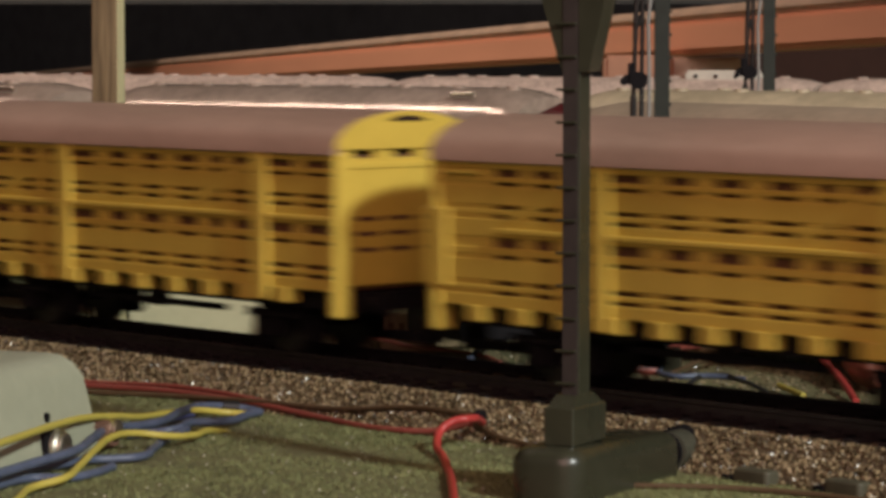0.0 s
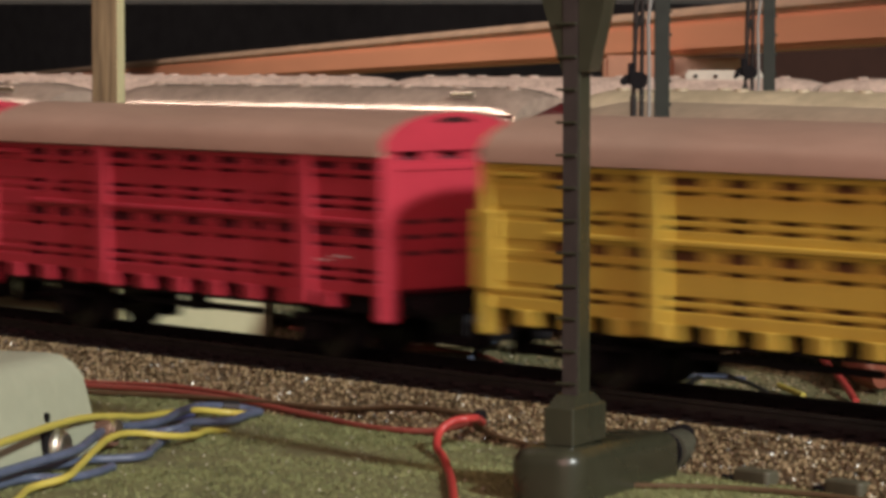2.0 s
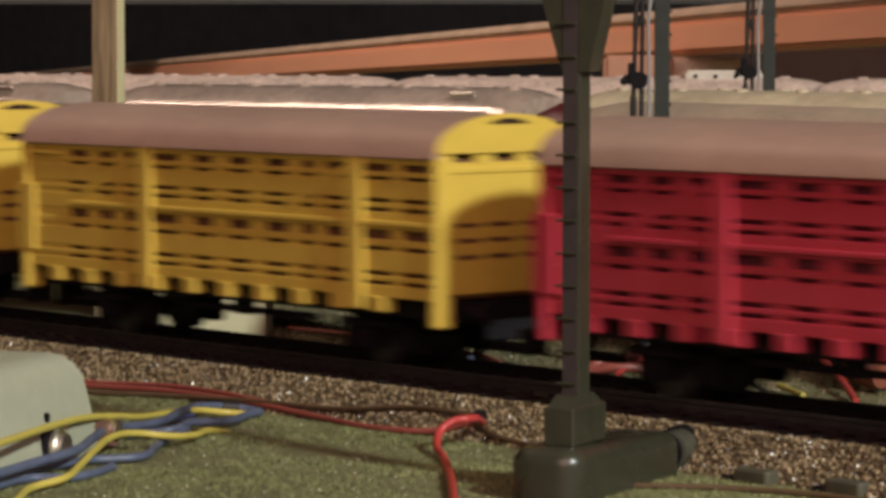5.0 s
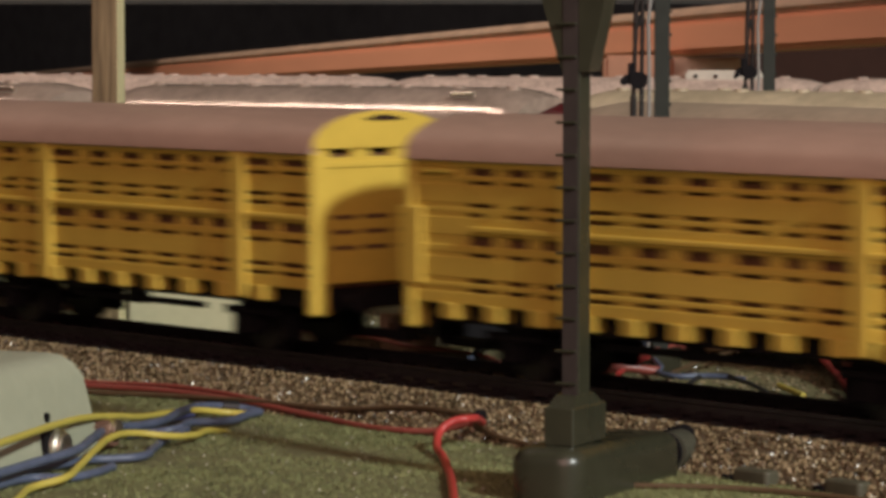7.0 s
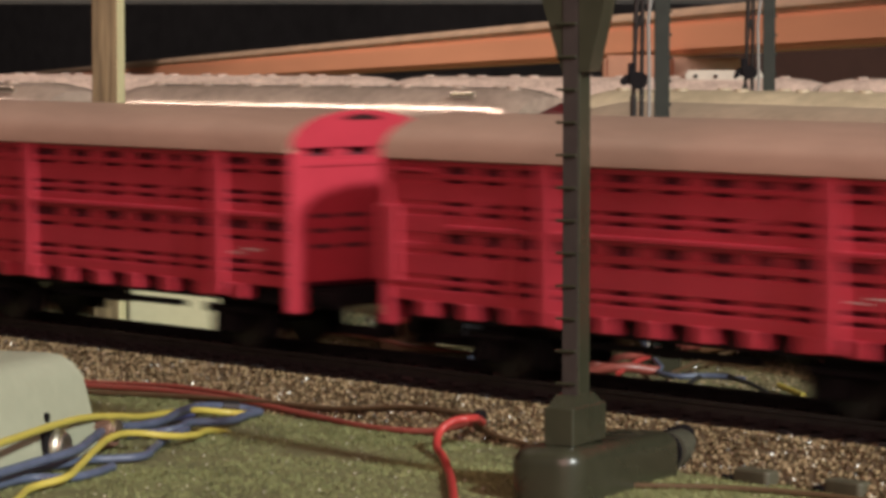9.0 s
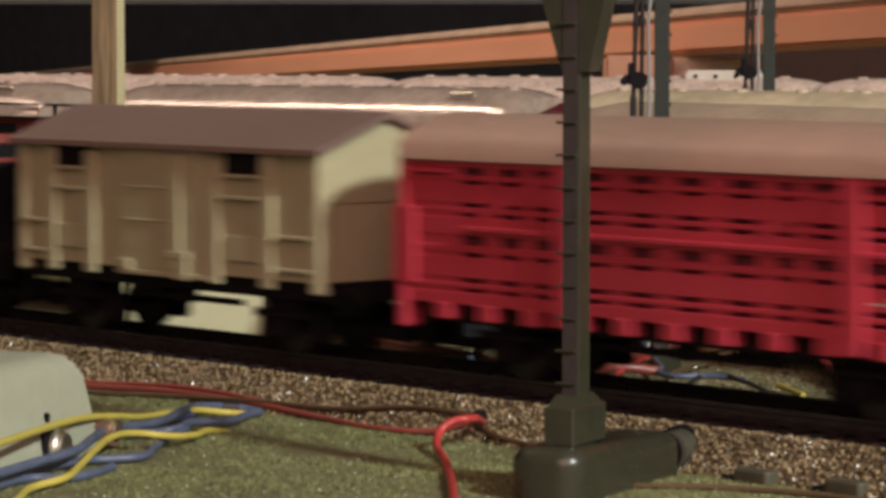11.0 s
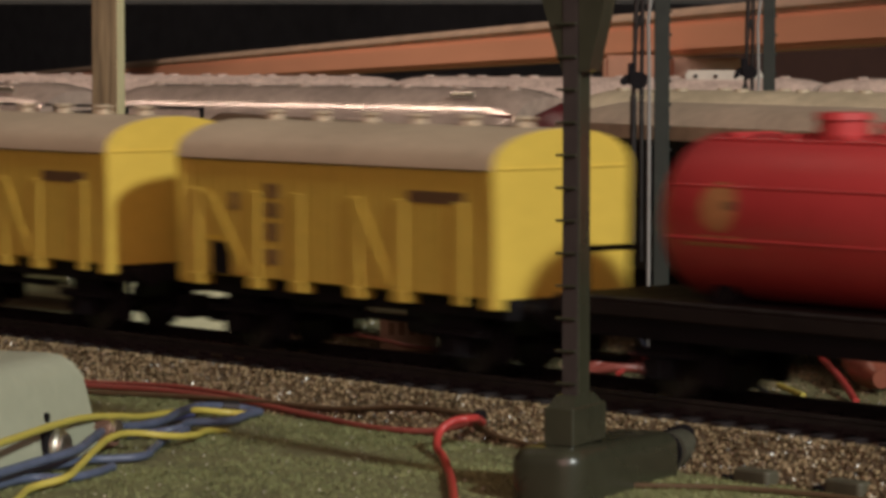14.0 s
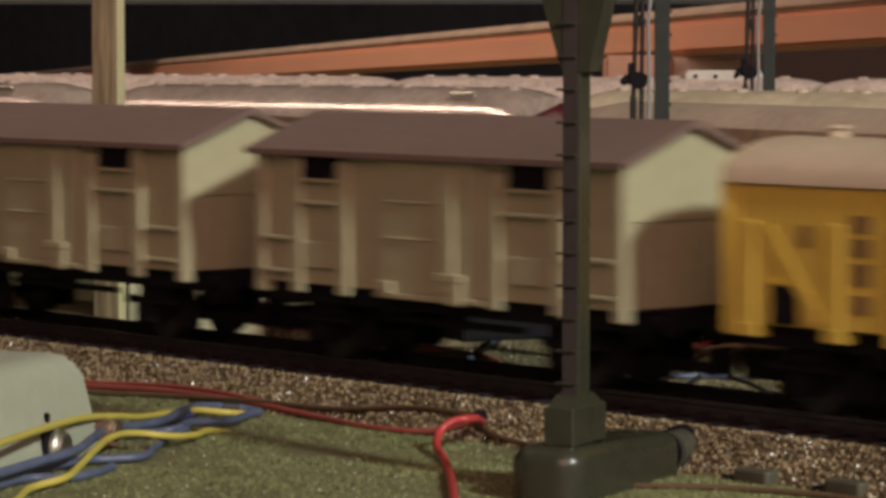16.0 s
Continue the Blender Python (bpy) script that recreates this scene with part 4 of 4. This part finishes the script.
part("body", bm, material("red_brown_plug", (0.24, 0.075, 0.045), 0.35, vary=0.15), bp_)
bm = B(); cyl(bm, a_.lerp(b_, -0.02), a_.lerp(b_, 0.05), 1.35, n=16)
part("wire_hole", bm, BLACK, bp_, "dark wire hole of the plug")
bm = B(); cyl(bm, a_.lerp(b_, 0.5) + Vector((0, 0, -4.4)), a_.lerp(b_, 0.5) + Vector((0, 0, -1.5)), 1.5, n=14)
part("pin", bm, CHROME, bp_, "metal pin under the plug")
bm = B(); bx(bm, 0, 33, -3, 30, 0, 14, 0.5)
one("cream_box", bm, CREAMBOX, "cream coloured box standing behind the track", "box", m=Matrix.Translation((-0.1780, 0.0570, -0.0123)) @ Matrix.Rotation(radians(48.4), 4, "Z"))
bm = B(); bx(bm, 0, 19, 0, 12, 0, 7.4, 0.6)
one("cork_block", bm, material("tan_cork", (0.30, 0.205, 0.10), 0.85, vary=0.55, grain=1300, stain=320, bump=1.0, second=(0.44, 0.33, 0.19)), "rough tan cork block lying behind the track", "cork block", m=Matrix.Translation((-0.1178, 0.0959, -0.0121)) @ Matrix.Rotation(radians(29.0), 4, "Z"))
lab = thing("small_sign", "small pale plate with dark marks behind the track", "sign", m=Matrix.Translation((-0.1120, 0.0800, -0.0123)) @ Matrix.Rotation(radians(48.4), 4, "Z"))
bm = B(); bx(bm, 0, 13, 0, 1.2, 0, 9.5, 0.2)
part("plate", bm, material("tan_card", (0.30, 0.2, 0.12), 0.7, vary=0.2), lab)
for k in range(4):
    bm = B(); bx(bm, 2.0 + k * 2.4, 3.4 + k * 2.4, -0.25, 0.1, 4.6, 7.4)
    part("printed_bar", bm, PRINT, lab, "dark bar in place of lettering")



# ---- parked trains behind ----
def coach(name, label, x, y, turn, length, roof_mat, side_mat, W=17.0, eave=48.0, top=60.5, z=-0.010, equipment=0, windows=True, drop=2.5, curl=0.25, vents=True):
    """A parked coach; its origin is the near end of its centre line on the ground."""
    v = thing(name, label, "railway coach", "parked coaches", m=Matrix.Translation((x, y, z)) @ Matrix.Rotation(radians(turn), 4, "Z"))
    bm = B(); bx(bm, 0.5, length - 0.5, -W + 1, W - 1, 17, eave + 0.2, 0.4)
    part("body", bm, side_mat, v)
    if windows:
        k = 9.0
        while k < length - 14:
            bm = B(); bx(bm, k, k + 9.5, -W + 0.7, -W + 1.3, 31, eave - 4.5, 0.3)
            part("window", bm, BLACK, v, "dark window")
            k += 14.0
    bm = B()
    rise = min(10.3, top - eave + drop)
    out = [(-(W + 0.6), eave - drop)]
    for i in range(25):
        u = -1 + i / 12
        out.append(((W + 0.6) * u, top - rise * abs(u) ** 2.8))
    out.append((W + 0.6, eave - drop - 0.01))
    rings = []
    for t_ in (0.0, 0.012, 0.035, 0.07, 0.5, 0.93, 0.965, 0.988, 1.0):
        e = min(t_, 1 - t_) * length
        f = 1 - max(0.0, 1 - e / 11.0) ** 2 * curl
        rings.append([bm.verts.new((t_ * length, yy * (0.93 + 0.07 * f), eave - drop + (zz - eave + drop) * f)) for yy, zz in out])
    for a, b in zip(rings, rings[1:]):
        for i in range(len(a) - 1):
            bm.faces.new((a[i], a[i + 1], b[i + 1], b[i]))
        bm.faces.new((a[0], b[0], b[-1], a[-1]))
    bm.faces.new(rings[0]); bm.faces.new(rings[-1][::-1])
    roof = part("roof", bm, roof_mat, v, "dusty light roof", smooth=50)
    k, i = 12.0, 0
    while vents and k < length - 8:
        bm = B()
        cyl(bm, (k, (-3.0, 3.5)[i % 2], top - 1.4), (k, (-3.0, 3.5)[i % 2], top + 0.45), 2.4, 1.7, 12)
        part("roof_vent", bm, roof_mat, roof)
        k += 9.0; i += 1
    for k in (length * 0.16, length * 0.84):
        bm = B(); bx(bm, k - 17, k + 17, -12, 12, 7.0, 17.2, 0.5)
        for dx in (-10, 10):
            cyl(bm, (k + dx, -8.8, 5.7), (k + dx, 8.8, 5.7), 5.2, n=20)
        part("bogie", bm, BLACK, v)
    for k in (0, length):
        bm = B(); bx(bm, k - 2.5, k + 2.5, -7.5, 7.5, 19, 49, 0.8)
        part("gangway", bm, BLACK, v, "black gangway bellows")
    for k in range(equipment):
        bm = B(); bx(bm, 99, 122, -6, 5, top - 1.5, top + 2.3, 0.9)
        part("roof_unit", bm, PALEBOX, roof, "pale roof equipment box")
        for d in (103.0, 109.5, 116.0):
            bm = B(); cyl(bm, (d, -6.3, top + 0.5), (d, -5.6, top + 0.5), 0.65, n=12)
            part("round_opening", bm, BLACK, roof, "dark round opening")
    return v


ca = coach("parked_coach", "parked model coach with dusty silver roof and maroon sides", -0.3219, 0.1644, 12.5, 147.0, SILVER, MAROON, eave=49.9, top=57.1)
cb = coach("parked_coach", "parked model coach with dusty silver roof", -0.6400, 0.1150, 7.0, 308.0, SILVER, MAROON, eave=49.9, top=57.1)
for c_, x0 in ((ca, 124.0), (cb, 286.0)):
    bm = B(); bx(bm, x0, x0 + 8.0, -13.2, -12.4, 54.6, 55.9, 0.2)
    part("roof_strip", bm, CHROME, c_, "short bright metal strip on the roof")
rc = coach("parked_coach", "parked dark green model coach with cream-grey roof", -0.1060, 0.1500, -9.7, 262.0, TAN_ROOF, COACH, eave=50.0, top=55.4, windows=True, drop=1.0, curl=0.3, vents=False)
bm = B()
prism(bm, [(-18.4, 47.4), (-17.2, 47.4), (-17.2, 50.7), (-18.2, 50.7)], 1.0, 261)
part("gutter", bm, CREAM, rc, "pale rain gutter")
for k, w_ in ((107.0, 6.0), (10.0, 5.0)):
    for j in range(3):
        bm = B(); bx(bm, k + j * w_ / 3, k + j * w_ / 3 + w_ / 4, -16.45, -15.9, 44.4, 46.2)
        part("printed_bar", bm, GOLD, rc, "yellow bar in place of lettering")
bm = B(); bx(bm, 58, 112, -15.8, -5, 6.0, 24.5, 0.6)
part("equipment_box", bm, material("off_white_plastic", (0.62, 0.60, 0.56), 0.5, vary=0.1), rc, "off-white box under the floor")
rw = coach("parked_coach", "parked red model coach end with rounded roof", -0.1290, 0.1480, -2.0, 20.0, material("dark_red_coach_paint", (0.09, 0.010, 0.012), 0.35, vary=0.2), MAROON, W=11.0, eave=42.0, top=55.0, windows=False)
bm = B(); cyl(bm, (12.0, -10.4, 36.0), (12.6, -12.2, 36.0), 5.6, n=28)
part("round_opening", bm, BLACK, rw, "black round opening in the coach end")
# second row of pale roofs
coach("parked_coach", "parked model coach with dull cream roof", -0.1647, 0.1993, 12.5, 230.0, CREAM, COACH, eave=49.9, top=57.0, windows=False)
coach("parked_coach", "parked model coach with cream-grey roof in the second row", -0.5030, 0.2020, 26.0, 181.0, DUSTY, COACH, z=-0.0095, eave=46.0, top=57.6, curl=0.12, windows=False)
coach("parked_coach", "parked model coach with pale roof equipment", -0.3400, 0.2830, 26.0, 142.0, DUSTY, COACH, z=-0.0095, eave=46.0, top=57.6, curl=0.12, equipment=1, windows=False)
coach("parked_coach", "parked model coach with cream-grey roof in the second row", -0.2110, 0.3460, 26.0, 210.0, DUSTY, COACH, z=-0.0095, eave=46.0, top=57.6, curl=0.12, windows=False)
# the track on which the silver coaches stand
ptrack = thing("parked_track", "model railway track with bright nickel rails", "track", kind="structure")
for ox, oy, turn, x0, x1 in ((-0.6400, 0.1150, 7.0, 0, 312), (-0.3219, 0.1644, 12.5, -4, 390)):
    for y in (-8.25, 8.25):
        bm = B(); prism(bm, [(y - 1.1, -2.3), (y + 1.1, -2.3), (y + 0.4, -1.6), (y + 0.65, -0.6), (y + 0.6, 0.4), (y - 0.6, 0.4), (y - 0.65, -0.6), (y - 0.4, -1.6)], x0, x1)
        r_ = part("rail", bm, NICKEL, ptrack)
        r_.matrix_basis = Matrix.Translation((ox, oy, -0.010)) @ Matrix.Rotation(radians(turn), 4, "Z")

# wagon with a printed brown pipe
pw = thing("pipe_wagon", "parked wagon with a large brown pipe carrying a yellow printed band", "railway wagon", m=Matrix.Translation((-0.1960, 0.1158, -0.0097)) @ Matrix.Rotation(radians(-17.0), 4, "Z"))
bm = B()
n = 40
outer = [[bm.verts.new((x, 7.4 * math.cos(2 * math.pi * k / n), 43.0 + 7.4 * math.sin(2 * math.pi * k / n))) for k in range(n)] for x in (-34, 138)]
inner = [[bm.verts.new((x, 7.2 * math.cos(2 * math.pi * k / n), 43.0 + 7.2 * math.sin(2 * math.pi * k / n))) for k in range(n)] for x in (-34, 138)]
for k in range(n):
    j = (k + 1) % n
    bm.faces.new((outer[0][k], outer[0][j], outer[1][j], outer[1][k]))
    bm.faces.new((inner[0][k], inner[1][k], inner[1][j], inner[0][j]))
    for e in (0, 1):
        bm.faces.new((outer[e][k], outer[e][j], inner[e][j], inner[e][k]))
pipe = part("pipe", bm, PIPE, pw, smooth=40)
# Black core almost to the rim, the hollow's shade put into its colour.
bm = B(); cyl(bm, (-33, 0, 43), (136.8, 0, 43), 6.9, n=32)
part("pipe_core", bm, BLACK, pipe, "black core with the hollow pipe's shade in its colour")


def pipe_print(name, x0, x1, a0, a1, lift, mat, lab):
    """A printed patch bent round the near side of the pipe."""
    bm = B()
    rows = []
    for i in range(9):
        a = radians(a0 + (a1 - a0) * i / 8)
        rows.append([bm.verts.new((x, -rr * math.cos(a), 43 + rr * math.sin(a))) for x in (x0, x1) for rr in (7.3, 7.4 + lift)])
    for p_, q_ in zip(rows, rows[1:]):
        bm.faces.new((p_[1], p_[3], q_[3], q_[1])); bm.faces.new((p_[0], q_[0], q_[2], p_[2]))
        bm.faces.new((p_[0], p_[1], q_[1], q_[0])); bm.faces.new((p_[2], q_[2], q_[3], p_[3]))
    part(name, bm, mat, pipe, lab, smooth=40)


pipe_print("printed_band", 0.0, 97.0, -6, 50, 0.06, GOLD, "yellow printed band with unreadable lettering")
pipe_print("printed_band", -6.0, 0.2, -6, 38, 0.06, GOLD, "yellow printed band with unreadable lettering")
for k in range(16):
    tall = (k * 7) % 5
    pipe_print("printed_bar", 22 + k * 4.3, 22 + k * 4.3 + (2.9, 2.2, 3.2)[k % 3], 4, 22 + (9 if tall == 0 else 0), 0.12, PRINT, "dark bar in place of lettering")
for k in range(4):
    pipe_print("printed_bar", -2 + k * 5.0, 1.0 + k * 5.0, 6 + (k % 2) * 6, 36 - (k % 3) * 5, 0.12, PRINT, "dark bar in place of lettering")
bm = B(); bx(bm, -40, 146, -13, 13, 14, 34.6, 0.5)
part("flat_body", bm, BLACK, pw)
for k in (14, 124):
    bm = B(); bx(bm, k - 15, k + 15, -11, 11, 4.5, 14.2, 0.5)
    part("bogie", bm, BLACK, pw)
# low black railing of a parked flat wagon
rl = thing("flat_wagon", "parked dark red flat wagon with a thin black railing", "railway wagon", m=Matrix.Translation((-0.3387, 0.0920, -0.010)) @ Matrix.Rotation(radians(3.0), 4, "Z"))
bm = B(); bx(bm, 0, 150, -13, 13, 16, 43.0, 0.6)
part("body", bm, MAROON, rl)
for z_ in (53.0, 49.5):
    bm = B(); bx(bm, 0, 150, -12.6, -11.9, z_ - 0.35, z_ + 0.35, 0.1)
    part("rail", bm, BLACK, rl)
for k in range(6):
    bm = B(); bx(bm, 0.3 + k * 29.7, 1.2 + k * 29.7, -12.7, -11.8, 43, 53.2, 0.1)
    part("railing_post", bm, BLACK, rl)
bm = B(); bx(bm, 70, 142, -8, 8, 43, 46.5, 0.8)
part("load", bm, BLACK, rl)
for k in (20, 130):
    bm = B(); bx(bm, k - 15, k + 15, -11, 11, 4.5, 16.2, 0.5)
    part("bogie", bm, BLACK, rl)


# ---- timber and boards at the back of the attic ----
def beam_between(name, label, a, b, h, w, mat, kind="structure"):
    a, b = Vector(a), Vector(b)
    d = b - a
    bm = B(); bx(bm, 0, d.length, 0, w, -h / 2, h / 2, 2.0)
    q = d.to_track_quat("X", "Z").to_matrix().to_4x4()
    return one(name, bm, mat, label, kind=kind, m=Matrix.Translation(a * 0.001) @ q)


beam_between("roof_beam", "long orange pine batten behind the layout", (-3900, 2300, -28), (10, 330, 74.4), 14.2, 30, BEAM)
beam_between("batten_cap", "grey dusty upper edge of the batten", (-3900, 2300, -18), (10, 330, 84.2), 5.5, 36, BEAMTOP)
bm = B(); bx(bm, 0, 700, 0, 30, -60, 57, 2)
one("brown_board", bm, BROWNBOARD, "dark brown board under the batten", kind="structure", m=Matrix.Translation((-0.890, 0.973, 0.0)) @ Matrix.Rotation(math.atan2(-58, 216), 4, "Z"))
bm = B(); bx(bm, 0, 30, 0, 20, -75, 53, 1.5)
one("timber_block", bm, material("shaded_pine", (0.42, 0.20, 0.12), 0.7, vary=0.2, grain=40), "short orange timber block under the batten", kind="structure", m=Matrix.Translation((-0.5291, 0.5627, 0.0)) @ Matrix.Rotation(radians(48.4), 4, "Z"))
bm = B(); bx(bm, 6, 48, 0, 20, -75, 52, 1.5)
one("timber_wedge", bm, BEAMTOP, "short dusty tan board under the batten", kind="structure", m=Matrix.Translation((-0.5280, 0.5790, 0.0)) @ Matrix.Rotation(radians(48.4), 4, "Z"))
bm = B(); bx(bm, -2600, 2600, 0, 30, 88, 200, 2)
one("ceiling_board", bm, CEIL, "grey sloping ceiling board", kind="structure", m=Matrix.Translation((-1.50, 1.34, 0.0)) @ Matrix.Rotation(radians(48.4), 4, "Z"))


# ---- loose surfaces: ballast grains and scatter grass ----
def grains(name, count, place, size, mat, label):
    base = [(1, 0, 0), (-1, 0, 0), (0, 1, 0), (0, -1, 0), (0, 0, 1), (0, 0, -1)]
    tri = [(0, 2, 4), (2, 1, 4), (1, 3, 4), (3, 0, 4), (2, 0, 5), (1, 2, 5), (3, 1, 5), (0, 3, 5)]
    vs, fs = [], []
    for _ in range(count):
        p = place()
        r = random.uniform(*size)
        q = Euler([random.uniform(0, 6.28) for _ in range(3)]).to_matrix()
        o = len(vs)
        for b in base:
            d = q @ (Vector(b) * r * random.uniform(0.7, 1.15))
            vs.append(((p[0] + d.x) * 0.001, (p[1] + d.y) * 0.001, (p[2] + d.z) * 0.001))
        fs += [(o + a, o + b, o + c) for a, b, c in tri]
    me = bpy.data.meshes.new(name)
    me.from_pydata(vs, [], fs)
    me.materials.append(mat)
    return tagged(new(name, me), label, "", "", "stuff")


def bed_place():
    x = random.uniform(-220, 150)
    u = random.random() * 1.25
    if u < 1:
        return (x, -16.2 - 6.8 * u, -3.3 - 6.8 * u + 0.1)
    return (x, -16.3 + (u - 1) * 6, -3.2)


grains("ballast", 13000, bed_place, (0.24, 0.54), STONE, "coarse tan and white ballast grains on the bed")
grains("ballast", 12000, lambda: (random.uniform(-230, 90), random.uniform(24, 150), -12.0), (0.25, 0.55), STONE, "tan ballast strewn between the tracks")
grains("ballast", 2500, lambda: (random.uniform(-250, 150), random.uniform(-7, 22), -3.4), (0.3, 0.6), STONE, "tan ballast between the sleepers")
# near lawn: its own raised mat
bm = B(); bx(bm, -400, 420, -330, -22.5, -12.5, GZ - 0.1)
one("lawn", bm, GROUND, "worn olive green grass mat with brown patches", kind="structure")


def lawn(count):
    vs, fs = [], []
    while len(fs) < count:
        x, y = random.uniform(-90, 190), random.uniform(-150, -22.8)
        den = noise.noise(Vector((x * 0.035, y * 0.05, 3.1)))
        if random.random() > 0.55 + den * 1.0 + 0.5 * noise.noise(Vector((x * 0.16, y * 0.2, 9.4))):
            continue
        h, a, w = random.uniform(0.12, 0.5) + 0.35 * max(0.0, den), random.uniform(0, 6.28), random.uniform(0.06, 0.16)
        lx, ly = random.uniform(-0.8, 0.8), random.uniform(-0.8, 0.8)
        o = len(vs)
        for px, py, pz in ((x - w * math.cos(a), y - w * math.sin(a), GZ - 0.15), (x + w * math.cos(a), y + w * math.sin(a), GZ - 0.15), (x + lx, y + ly, GZ + h)):
            vs.append((px * 0.001, py * 0.001, pz * 0.001))
        fs.append((o, o + 1, o + 2))
    me = bpy.data.meshes.new("grass")
    me.from_pydata(vs, [], fs)
    me.materials.append(GRASS)
    return tagged(new("grass", me), "short olive green scatter grass", "", "", "stuff")


lawn(140000)
SPECK = material("pale_grit", (0.40, 0.38, 0.27), 0.5, vary=0.4, island=0.8)
grains("grit", 420, lambda: (random.uniform(-80, 170), random.uniform(-130, -23), GZ + 0.25), (0.14, 0.34), SPECK, "pale grit scattered in the grass")

# sleepers, one by one
bm = B(); bx(bm, -1.35, 1.35, -14.8, 14.8, -3.6, -2.4, 0.15)
bx(bm, -1.2, 1.2, -10.6, -9.5, -2.5, -1.7); bx(bm, -1.2, 1.2, -7.0, -5.9, -2.5, -1.7)
bx(bm, -1.2, 1.2, 5.9, 7.0, -2.5, -1.7); bx(bm, -1.2, 1.2, 9.5, 10.6, -2.5, -1.7)
TIE_MESH = mesh_of("sleeper", bm, TIE)
for k in range(118):
    o = new("sleeper", TIE_MESH)
    o.parent = track
    o.location = ((-600 + k * 7.2 + random.uniform(-0.2, 0.2)) * 0.001, 0, 0)


# ---- what moves: the train along its track, its wheels turning ----
def motions():
    for v, off, half in VEHICLES:
        walk(v, [(t, pose(s - off, 0, 0)) for t, s in RUN])
    ts = [r[0] for r in RUN]
    ss = [r[1] for r in RUN]
    steps = int(16.0 * 25)
    for ws, x in AXLES:
        rows = []
        for k in range(0, steps + 1):
            t = 16.0 * k / steps
            s = float(np.interp(t, ts, ss))
            rows.append((t, pose(x, 0, 0.0053, 0, math.degrees(s / 0.0053), 0)))
        walk(ws, rows)


motions()
